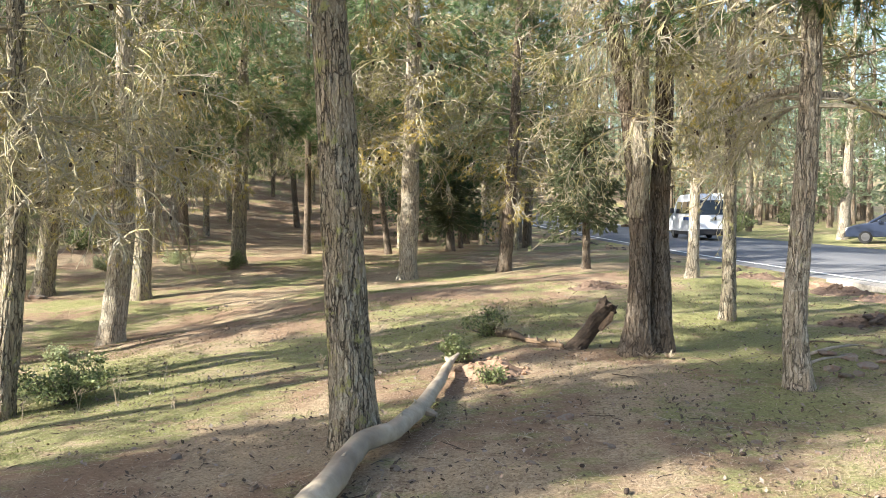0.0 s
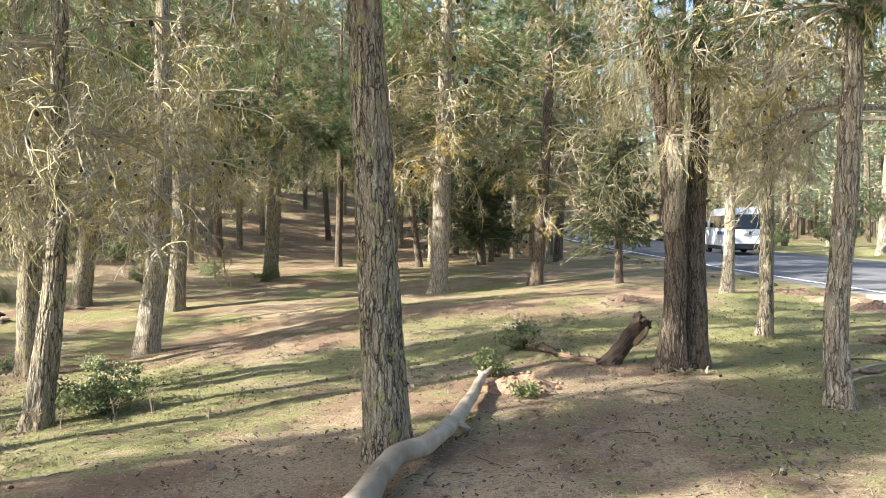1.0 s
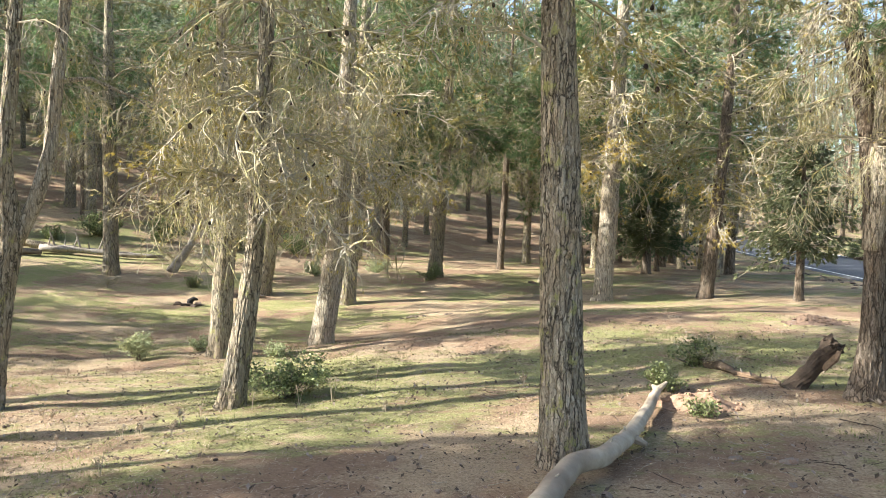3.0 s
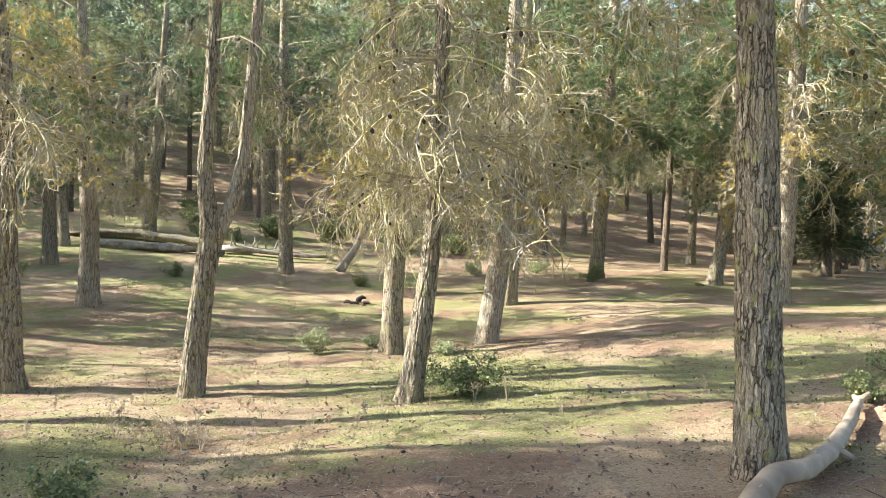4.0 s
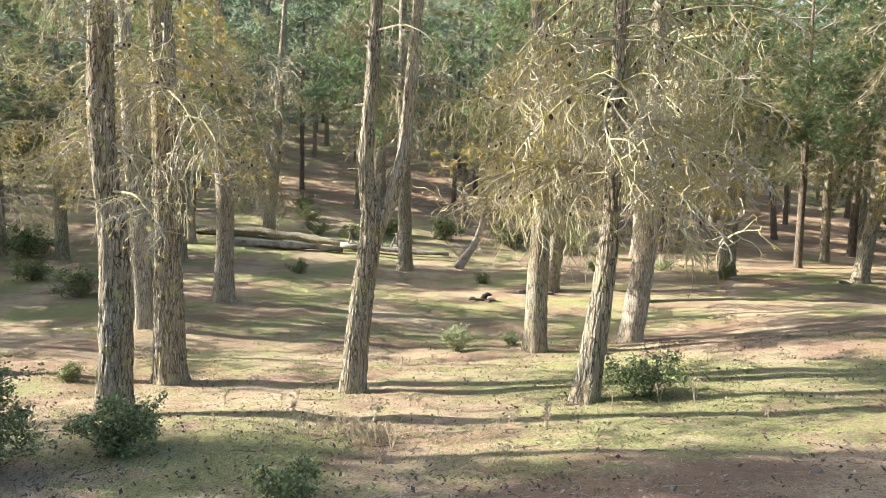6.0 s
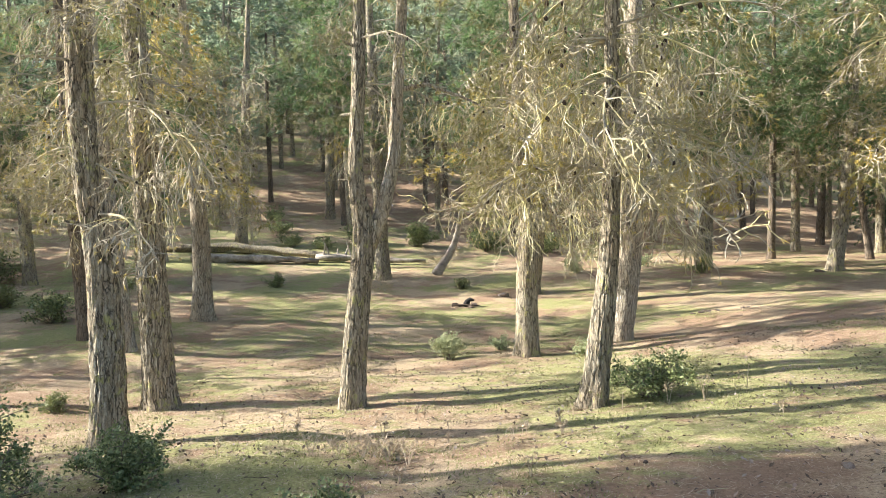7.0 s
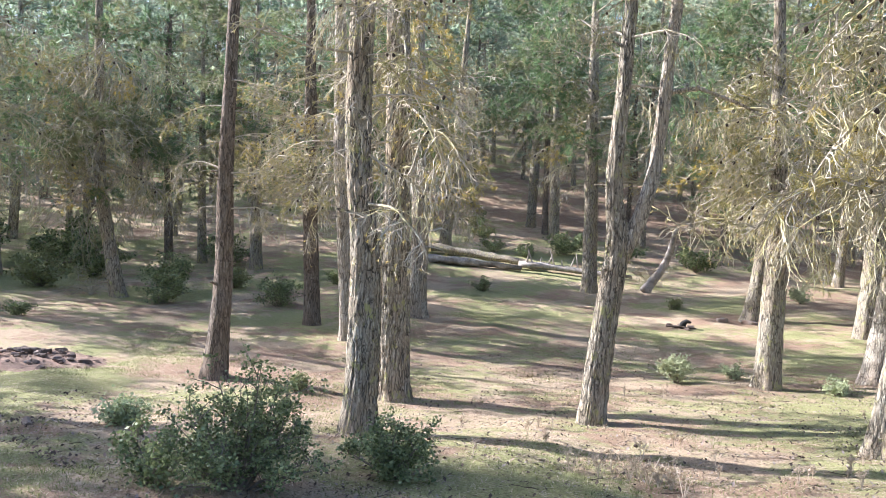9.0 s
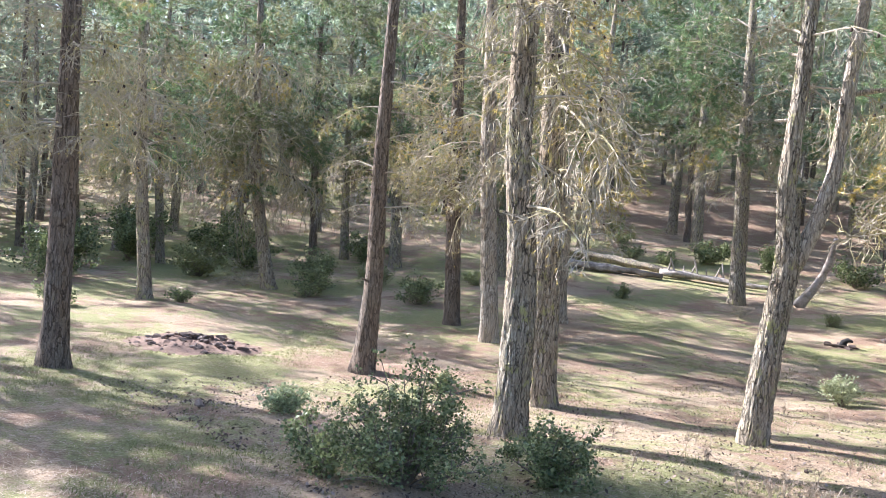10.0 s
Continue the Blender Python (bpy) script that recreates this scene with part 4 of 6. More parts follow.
def planted_rows(rng):
    """The planted slope: rows of pines, with strips of open ground between them."""
    spots = []
    for k in range(-2, 15):
        for j in range(-26, 12):
            a, b = j * 3.1 + 1.3 * (k % 2) + rng.uniform(-0.8, 0.8), 24 + k * 4.5 + rng.uniform(-0.4, 0.4)
            x, y = 0.94 * a - 0.34 * b, 0.34 * a + 0.94 * b
            if not -62 < x < 6.5 or y < 24.5 or y > 84 or in_clearing(x, y) or in_sun_gap(x, y) or rng.random() < 0.1:
                continue
            if any((x - p) ** 2 + (y - q) ** 2 < 2.6 for p, q in NEAR_SLOPE):
                continue
            spots.append((x, y))
    return spots


def plant_wood():
    rng = random.Random(5)
    kinds = [wood_pine(200 + i, (9.5, 11, 10, 12, 8.5)[i], (2.6, 3.2, 2.2, 3.8, 1.8)[i]) for i in range(5)]
    hill = spots_for(rng, 44, 2.8, -46, -26, 2, 24, [], lambda x, y: True)
    # left and shade: pines added up-sun, mostly unseen, to shade the ground.
    left = spots_for(rng, 14, 2.4, -42, -29, -4, 7, hill, lambda x, y: True)
    hill += left + [(2.4, 36.5), (3.1, 41.5), (1.2, 45.0), (3.3, 31.5), (-0.5, 48.0), (2.6, 49.5), (4.0, 46.0), (4.3, 34.5), (4.5, 40.5), (3.9, 29.0), (5.0, 51.0), (5.6, 57.0)]
    shade = spots_for(rng, 9, 4.0, -38, -18, -12, -2.5, hill, lambda x, y: True)
    rest = spots_for(rng, 15, 5.5, 16, 42, 16, 66, hill + shade, lambda x, y: (x - 19) ** 2 + (y - 30) ** 2 > 30)
    for i, (x, y) in enumerate(hill + shade + rest):
        k = i % 5
        m = Matrix.Translation((x, y, ground_height(x, y) - 0.05)) @ pose(0, 0, 0, rng.uniform(-3, 3), rng.uniform(-3, 3), rng.uniform(0, 360))
        if i < 5:
            kinds[k].matrix_basis = m
        else:
            ob = copy_thing(kinds[k], m)
            ob.scale = [rng.uniform(0.9, 1.35)] * 3
    kinds = [wood_pine(230 + i, (11.5, 13, 12, 12.5)[i], (2.7, 3.6, 3.1, 4.0)[i], 20, 1.25, 19) for i in range(4)]
    rows = planted_rows(rng)
    for i, (x, y) in enumerate(rows):
        m = Matrix.Translation((x, y, ground_height(x, y) - 0.05)) @ pose(0, 0, 0, rng.uniform(-3, 3), rng.uniform(-3, 3), rng.uniform(0, 360))
        if i < 4:
            kinds[i].matrix_basis = m
        else:
            ob = copy_thing(kinds[i % 4], m)
            ob.scale = [rng.uniform(0.85, 1.2)] * 3
    return hill + shade + rest + rows


def distant_wood(near_spots):
    """All trees farther off, too many to count: trunks and ragged crowns in one sheet."""
    rng = random.Random(9)
    s = Shape()
    far = spots_for(rng, 420, 2.9, -105, 75, -50, 125, near_spots, lambda x, y: not (-62 < x < 40 and -22 < y < (84 if x < 6.5 else 60)))
    far += spots_for(rng, 110, 2.0, -6, 46, 62, 104, near_spots, lambda x, y: True)
    far += spots_for(rng, 26, 3.0, 16, 40, 42, 62, near_spots, lambda x, y: x > 6 + 0.25 * y)
    far += spots_for(rng, 190, 2.0, -92, -46, -22, 46, near_spots, lambda x, y: True)
    for x, y in far:
        z0, h = ground_height(x, y) - 0.3, rng.uniform(12, 17) + (5 if x > 4 else 0)
        s.tube([Vector((x, y, z0)), Vector((x + rng.uniform(-0.3, 0.3), y, z0 + h * 0.5)), Vector((x, y, z0 + h))], [0.18, 0.14, 0.03], 6, 1, False)
        for _ in range(140):
            u = rng.random()
            z = z0 + 1.6 + (h - 1.6) * u
            a, k = rng.uniform(0, 6.28), math.sqrt(rng.random()) * (1.0 + 1.6 * math.sin(math.pi * min(1.0, 0.2 + 0.8 * u)))
            p = Vector((x + math.cos(a) * k, y + math.sin(a) * k, z))
            tuft(s, p, Vector((math.cos(a), math.sin(a), 0.4)).normalized(), rng, 9, 0.42, 0.045, 0)
    tagged(new("distant_wood", s.mesh("distant_wood", needles_far_hazed, bark_red_shaded)), "dense pine wood covering the slopes all round", "wood", kind="stuff")


distant_wood(plant_wood())

# ---- shrubs ----
def shrub(x, y, wide, high, leaves, size, mat, label, seed, pointed=0.0, category="shrub", stalks=9, group="shrubs of the wood"):
    """A leafy shrub: stems from one root, each with twigs that carry small folded leaves."""
    rng = random.Random(seed)
    thing = new("shrub")
    thing.location = (x, y, floor_z(x, y) - 0.02)
    st, lf = Shape(), Shape()
    tips = []
    for _ in range(stalks):
        a, k = rng.uniform(0, 2 * math.pi), math.sqrt(rng.random())
        reach = wide / 2 * k
        top = high * (1 - (0.55 + 0.3 * pointed) * k ** (2 - pointed)) * rng.uniform(0.65, 1.08)
        end = Vector((math.cos(a) * reach, math.sin(a) * reach, top))
        pts = [Vector((0, 0, -0.03)), end * 0.35 + Vector((0, 0, top * 0.06)), end * 0.7, end]
        for q in pts[1:3]:
            q += Vector((rng.uniform(-1, 1), rng.uniform(-1, 1), 0)) * wide * 0.05
        st.tube(pts, [0.011, 0.008, 0.005, 0.002], 4, cap=False)
        tips.append(end)
        for _ in range(7):
            p, d = along_path(pts, rng.uniform(0.15, 0.98))
            w = Vector((rng.uniform(-1, 1), rng.uniform(-1, 1), rng.uniform(-0.15, 0.9))).normalized()
            tip = p + w * rng.uniform(0.06, 0.2) * min(1.3, (wide + high) / 1.4)
            tip.z = max(tip.z, 0.03)
            st.tube([p, p.lerp(tip, 0.5) + Vector((0, 0, 0.01)), tip], [0.004, 0.003, 0.0015], 3, cap=False)
            tips += [tip, p.lerp(tip, 0.55)]
    for _ in range(int(leaves * 2.1)):
        p = rng.choice(tips) + Vector((rng.gauss(0, 1), rng.gauss(0, 1), rng.gauss(0, 1))) * size * 0.85
        p.z = max(p.z, 0.015)
        w = Vector((rng.uniform(-1, 1), rng.uniform(-1, 1), rng.uniform(-0.5, 0.9))).normalized()
        a = w.cross(Vector((rng.uniform(-1, 1), rng.uniform(-1, 1), rng.uniform(-1, 1))))
        if a.length > 0.05:
            n = size * rng.uniform(0.65, 1.25)
            lf.kite(p, w * n, a.normalized() * n * 0.34)
    under(new("stem", st.mesh("stem", shrub_stem)), thing)
    under(new("foliage", lf.mesh("foliage", mat)), thing)
    return tagged(thing, label, category, group=group)


DARK_OAK = "evergreen oak shrub with small glossy dark green leaves"
shrub(-3.27, 7.50, 0.95, 0.46, 1700, 0.032, oak_leaf, "dark evergreen shrub at the foot of a leaning pine", 1, stalks=17)
shrub(-6.15, 3.80, 0.74, 0.5, 2400, 0.029, oak_leaf, "round evergreen oak shrub with dark glossy leaves", 2, stalks=12)
shrub(-6.60, 2.85, 1.2, 1.12, 4900, 0.029, oak_leaf, "tall evergreen oak shrub with a pointed top", 3, 0.9, stalks=34)
shrub(-7.05, 2.45, 0.55, 0.42, 800, 0.034, oak_leaf, "low evergreen shrub leaning on a taller one", 33)
shrub(-4.06, 3.28, 0.4, 0.38, 700, 0.03, oak_leaf, "small leafy shrub in the grass", 4)
shrub(-7.22, 10.95, 0.55, 0.46, 1000, 0.04, pale_sunlit_leaf, "pale green shrub in full sun", 5)
shrub(-9.10, 3.35, 0.46, 0.32, 700, 0.036, pale_sunlit_leaf, "pale sunlit shrub in the grass", 6)
shrub(-9.86, 5.95, 0.38, 0.22, 500, 0.032, oak_leaf, "low dark evergreen shrub", 7)
shrub(-5.10, 11.3, 0.36, 0.26, 420, 0.036, pale_sunlit_leaf, "small pale shrub beside a pine", 8)
shrub(-6.75, 11.9, 0.4, 0.3, 260, 0.036, pale_sunlit_leaf, "thin pale shrub beside a pine", 9)
shrub(0.78, 8.72, 0.6, 0.36, 800, 0.032, oak_leaf, "thin shrub over a rotting log", 10)
shrub(0.36, 7.62, 0.46, 0.24, 700, 0.03, oak_leaf, "low green shrub by the end of a bough", 11)
shrub(0.58, 6.62, 0.25, 0.2, 380, 0.026, oak_leaf, "little green shrub on bare soil", 12)
shrub(-5.15, 21.95, 0.7, 0.5, 700, 0.045, oak_leaf, "dark shrub at the foot of a grey pine", 13)
shrub(-10.9, 18.9, 0.6, 0.36, 420, 0.045, oak_leaf, "small dark shrub in the clearing", 14)
shrub(-8.75, 22.3, 0.8, 0.5, 600, 0.055, pale_sunlit_leaf, "sunlit pale shrub at the edge of the shade", 15)
shrub(-7.2, 23.6, 0.8, 0.45, 500, 0.055, pale_sunlit_leaf, "sunlit shrub at the edge of the shade", 16)
shrub(-16.9, 11.1, 1.15, 0.85, 1500, 0.05, oak_leaf, DARK_OAK, 17, stalks=14)
shrub(-19.1, 9.4, 1.2, 0.75, 1400, 0.05, oak_leaf, DARK_OAK, 18, stalks=14)
shrub(-20.4, 10.4, 1.4, 1.0, 1500, 0.055, oak_leaf, DARK_OAK, 19, stalks=14)
shrub(-18.5, 6.0, 0.6, 0.36, 420, 0.045, oak_leaf, "low evergreen shrub beside a slim pine", 20)
shrub(-18.2, 3.6, 0.8, 0.45, 600, 0.05, oak_leaf, "low evergreen shrub in half shade", 21)
shrub(-26.6, 7.6, 2.8, 2.1, 2600, 0.09, oak_leaf, "tall dark evergreen thicket in the shade", 22, stalks=24, category="thicket")
shrub(-24.6, 10.4, 2.1, 1.3, 2000, 0.08, oak_leaf, "broad evergreen thicket in half shade", 23, stalks=20, category="thicket")
shrub(-27.5, 11.0, 2.4, 1.6, 2000, 0.09, oak_leaf, "broad evergreen thicket on the slope", 24, stalks=20, category="thicket")
shrub(-24.0, 14.4, 1.8, 1.2, 1300, 0.08, oak_leaf, "evergreen thicket beside a slim pine", 25, stalks=16, category="thicket")
shrub(-22.5, 4.5, 2.2, 1.3, 1500, 0.08, oak_leaf, "broad evergreen thicket in the shade", 26, stalks=18, category="thicket")
shrub(-25.2, 5.6, 2.4, 1.7, 2000, 0.085, oak_leaf, "tall dark evergreen thicket beside a slim pine", 37, stalks=22, category="thicket")
shrub(-23.0, 8.3, 1.6, 1.0, 1300, 0.075, oak_leaf, "low evergreen thicket in half shade", 38, stalks=16, category="thicket")
shrub(-20.0, 12.0, 1.0, 0.6, 700, 0.06, oak_leaf, "low evergreen shrub near a leaning pine", 39, stalks=14)
shrub(-18.3, 23.0, 0.9, 0.55, 600, 0.06, oak_leaf, "round dark shrub above the fallen logs", 40, stalks=12)
shrub(-21.6, 24.6, 1.1, 0.6, 700, 0.065, oak_leaf, "round dark shrub on the slope", 41, stalks=12)
shrub(-23.5, 26.5, 1.2, 0.7, 700, 0.07, oak_leaf, "dark shrub on the slope among pines", 42, stalks=12)
shrub(-17.6, 24.4, 1.6, 0.9, 1100, 0.075, oak_leaf, "dark shrub above the fallen logs", 27, stalks=14)
shrub(-15.8, 25.2, 1.8, 0.9, 1100, 0.075, oak_leaf, "broad dark shrub above the fallen logs", 28, stalks=14)
shrub(-19.5, 22.6, 1.0, 0.6, 600, 0.06, oak_leaf, "dark shrub behind the fallen logs", 29)
shrub(-13.2, 25.8, 1.8, 1.0, 1100, 0.075, oak_leaf, "dark shrub at the foot of the slope", 30, stalks=14)
shrub(-11.2, 26.6, 1.6, 0.8, 900, 0.075, oak_leaf, "low dark shrub at the foot of the slope", 31, stalks=14)
shrub(-15.6, 17.0, 0.6, 0.4, 400, 0.05, oak_leaf, "small dark shrub in the grass", 32)
shrub(-18.9, 14.7, 0.8, 0.4, 500, 0.05, oak_leaf, "low dark shrub in the shade", 34)
shrub(-23.3, 12.2, 0.9, 0.55, 600, 0.06, oak_leaf, "low evergreen shrub on the grazed slope", 35)
shrub(-21.2, 12.6, 0.8, 0.5, 500, 0.06, oak_leaf, "low evergreen shrub near a pine", 36)


def dead_shrub(x, y, size, seed):
    rng = random.Random(seed)
    thing = new("dead_shrub")
    thing.location = (x, y, floor_z(x, y))
    for _ in range(9):
        ob = new("dead_branch", rng.choice(DEAD))
        under(ob, thing, pose(0, 0, 0, 0, rng.uniform(-80, -15), rng.uniform(0, 360)) @ Matrix.Scale(size * rng.uniform(0.7, 1.2), 4))
    return tagged(thing, "leafless grey shrub of dry twigs", "shrub", group="dead shrubs")


dead_shrub(-12.9, 21.6, 0.85, 1)
dead_shrub(-12.6, 17.8, 0.5, 2)
dead_shrub(-20.9, 8.6, 0.7, 3)
dead_shrub(0.95, 8.6, 0.3, 4)


# ---- junipers by the road ----
def juniper(x, y, high, bare, wide, r, label, seed):
    rng = random.Random(seed)
    tree = new("juniper_tree")
    tree.location = (x, y, floor_z(x, y))
    ctrl = [(0, 0, 0, r), (0, 0, bare, r * 0.85), (rng.uniform(-0.1, 0.1), 0, high, 0.02)]
    under(new("trunk", trunk_shape(ctrl, high * 0.95, 0.12, seed).mesh("trunk", bark_red_shaded, smooth=True)), tree)
    s = Shape()
    for i in range(150):
        z = bare * 0.9 + (high - bare) * ((i + rng.random()) / 150) ** 1.2
        u = (z - bare) / (high - bare)
        reach = wide / 2 * (1 - 0.75 * max(0, u) ** 1.4) * rng.uniform(0.45, 1.1)
        a = rng.uniform(0, 2 * math.pi)
        stem = bent(Vector((0, 0, z)), Vector((math.cos(a), math.sin(a), rng.uniform(-0.3, 0.4))), reach, 4, 0.1, 0.2, rng)
        s.tube(stem, [0.016, 0.012, 0.009, 0.006, 0.003], 3, 1, False)
        for _ in range(17):
            p, d = along_path(stem, rng.uniform(0.3, 0.99))
            p = p + Vector((rng.uniform(-1, 1), rng.uniform(-1, 1), rng.uniform(-1, 0.6))) * 0.13
            tuft(s, p, (d + Vector((0, 0, -0.4))).normalized(), rng, 12, 0.1, 0.015, 0)
    under(new("crown", s.mesh("crown", juniper_leaf, twig)), tree)
    return tagged(tree, label, "juniper tree", group="junipers by the road")


def oak_tree(x, y, high, bare, wide, label, seed):
    """An evergreen oak: a crooked stem, spreading limbs, and a crown of leafy clumps with gaps between them."""
    rng = random.Random(seed)
    tree = new("oak_tree")
    tree.location = (x, y, floor_z(x, y) - 0.05)
    ctrl = [(0, 0, 0, 0.11), (rng.uniform(-0.2, 0.2), rng.uniform(-0.2, 0.2), bare, 0.085), (rng.uniform(-0.3, 0.3), 0, high, 0.02)]
    under(new("trunk", trunk_shape(ctrl, high * 0.9, 0.2, seed).mesh("trunk", bark, smooth=True)), tree)
    s, w = Shape(), Shape()
    for i in range(46):
        u = (i + rng.random()) / 46
        c, r = path_at(ctrl, bare + (high - bare) * u * 0.85)
        a = rng.uniform(0, 6.2832)
        reach = wide / 2 * (0.45 + 0.75 * math.sin(math.pi * (0.2 + 0.75 * u))) * rng.uniform(0.4, 1.1)
        stem = bent(c, Vector((math.cos(a), math.sin(a), rng.uniform(0, 0.7))), reach, 4, 0.02, 0.25, rng)
        w.tube(stem, [0.03, 0.024, 0.017, 0.011, 0.005], 4, cap=False)
        size = rng.uniform(0.3, 0.55)
        for _ in range(150):
            p = stem[-1] + Vector((rng.gauss(0, 0.5), rng.gauss(0, 0.5), rng.gauss(0, 0.38))) * size
            d = Vector((rng.uniform(-1, 1), rng.uniform(-1, 1), rng.uniform(-0.6, 0.8))).normalized()
            side = d.cross(Vector((rng.uniform(-1, 1), rng.uniform(-1, 1), rng.uniform(-1, 1))))
            if side.length > 0.05:
                n = rng.uniform(0.06, 0.12)
                s.kite(p, d * n, side.normalized() * n * 0.36)
    under(new("branch_frame", w.mesh("branch_frame", shrub_stem)), tree)
    under(new("crown", s.mesh("crown", pale_sunlit_leaf)), tree)
    return tagged(tree, label, "oak tree", group="evergreen oaks of the wood")


oak_tree(-29.6, 15.9, 7.0, 2.2, 4.2, "pale green evergreen oak in the sun among pines", 81)
oak_tree(-32.5, 13.2, 7.5, 2.6, 4.4, "pale evergreen oak at the wood's edge", 82)
oak_tree(-29.0, 9.2, 6.0, 2.4, 3.6, "grey-green evergreen oak above the thickets", 83)

juniper(1.01, 26.7, 3.6, 0.9, 2.4, 0.15, "dense grey-green juniper with a short trunk", 61)
juniper(1.45, 28.8, 3.8, 1.0, 2.2, 0.09, "dense dark juniper beside another", 62)
juniper(3.8, 18.08, 3.9, 1.2, 2.8, 0.097, "small dark juniper on a thin trunk by the road", 63)
juniper(1.9, 33.0, 7.0, 0.8, 3.6, 0.14, "tall dark conical juniper in the shade", 64)
juniper(0.2, 35.0, 7.5, 1.0, 3.8, 0.14, "tall dark juniper deep in the wood", 65)
juniper(0.9, 39.0, 8.0, 0.8, 4.0, 0.15, "tall dark juniper farther back", 66)
juniper(2.9, 36.0, 8.0, 0.7, 4.2, 0.15, "broad dark juniper beside the bend of the road", 67)
juniper(-0.6, 32.2, 6.5, 1.3, 3.2, 0.13, "dark juniper among slim pines", 68)


# ---- dry weeds and grass ----
def weed(x, y, high, seed, stems=(1, 3), lean=0.2):
    rng = random.Random(seed)
    s = Shape()
    for _ in range(rng.randint(*stems)):
        a = rng.uniform(0, 6.28)
        end = Vector((math.cos(a) * high * lean, math.sin(a) * high * lean, high * rng.uniform(0.6, 1.1)))
        pts = [Vector((0, 0, -0.02)), end * 0.5 + Vector((0, 0, high * 0.1)), end]
        s.tube(pts, [0.004, 0.003, 0.002], 3, cap=False)
        for _ in range(5):
            p, d = along_path(pts, rng.uniform(0.35, 0.99))
            w = Vector((rng.uniform(-1, 1), rng.uniform(-1, 1), rng.uniform(0, 1))).normalized()
            q = p + w * high * 0.2
            s.tube([p, q], [0.002, 0.0015], 3, cap=False)
            for _ in range(4):
                e = Vector((rng.uniform(-1, 1), rng.uniform(-1, 1), rng.uniform(-0.5, 1))).normalized()
                side = e.cross(Vector((0.3, 0.5, 0.8))).normalized() * 0.006
                s.kite(q, e * 0.028, side)
    ob = new("dry_weed", s.mesh("dry_weed", dry_stalk))
    ob.location = (x, y, floor_z(x, y))
    return tagged(ob, "dry pale weed with withered seed heads", "weed", group="dry weeds")


def sow_weeds():
    rng = random.Random(8)
    spots = [(-3.65, 6.98, 0.22), (-3.05, 7.2, 0.2), (-2.75, 7.3, 0.24), (-3.4, 6.9, 0.16), (-2.43, 7.63, 0.3)]
    for _ in range(22):
        spots.append((rng.uniform(-6.8, -3.6), rng.uniform(5.6, 6.8), rng.uniform(0.06, 0.16)))
    for _ in range(13):
        spots.append((rng.gauss(-4.75, 0.4), rng.gauss(4.95, 0.22), rng.uniform(0.08, 0.2)))
    for _ in range(14):
        spots.append((rng.uniform(-7.5, 1.5), rng.uniform(4.0, 9.5), rng.uniform(0.08, 0.18)))
    spots = [p for p in spots if not (-1.2 < p[0] < 1.3 and p[1] < 6.2)]
    for i, (x, y, h) in enumerate(spots):
        weed(x, y, h, 300 + i, *(((4, 7), 0.45) if (x + 4.75) ** 2 + (y - 4.95) ** 2 < 0.6 else ()))


sow_weeds()


def sow_grass():
    """Short grass in patches over the clearing, one sheet of blades, and a second of fallen needles."""
    rng = random.Random(12)
    s, litter = Shape(), Shape()
    blades = 0
    while blades < 150000:
        x, y = rng.uniform(-16, 7), 0.4 + 16 * rng.random() ** 1.2
        n = noise.noise(Vector((x * 0.5, y * 0.7, 3.0))) + 0.5 * noise.noise(Vector((x * 1.9, y * 1.9, 9.0)))
        litter_bed = 0.3 * math.exp(-((x - 1.6) ** 2 / 3.0 + (y - 5.2) ** 2 / 3.5)) + 0.25 * math.exp(-((x + 1.8) ** 2 / 2.5 + (y - 4.2) ** 2 / 1.6))
        if n < -0.02 + 0.25 * rng.random() + litter_bed:
            continue
        z = floor_z(x, y) - 0.004
        for _ in range(6):
            px, py = x + rng.gauss(0, 0.04), y + rng.gauss(0, 0.04)
            h, a = rng.uniform(0.01, 0.036), rng.uniform(0, 6.28)
            p = Vector((px, py, z))
            side = Vector((math.cos(a), math.sin(a), 0)) * 0.0035
            s.tri(p - side, p + side, p + Vector((rng.gauss(0, 0.5) * h, rng.gauss(0, 0.5) * h, h)))
            blades += 1
    for _ in range(80000):
        x, y = rng.uniform(-14, 6), 0.6 + 12 * rng.random() ** 1.4
        z = floor_z(x, y) + 0.006
        a, n = rng.uniform(0, 6.28), rng.uniform(0.04, 0.11)
        d, side = Vector((math.cos(a), math.sin(a), rng.uniform(-0.05, 0.12))) * n, Vector((-math.sin(a), math.cos(a), 0)) * 0.0022
        p = Vector((x, y, z))
        litter.tri(p - side, p + side, p + d)
    tagged(new("grass", s.mesh("grass", grass_blade)), "short sparse grass and moss of the clearing", "grass", kind="stuff")
    tagged(new("pine_litter", litter.mesh("pine_litter", dry_stalk)), "fallen dry pine needles strewn over the ground", "pine needles", kind="stuff")


sow_grass()

# green undergrowth beyond the road
for i, (x, y) in enumerate(((15.2, 38.5), (16.4, 41.0), (15.0, 44.5), (17.8, 36.5), (16.0, 49.0), (14.6, 53.0))):
    shrub(x, y, 2.2, 1.5, 1100, 0.09, oak_leaf, "leafy green shrub on the far side of the road", 90 + i, stalks=16, group="shrubs beyond the road")

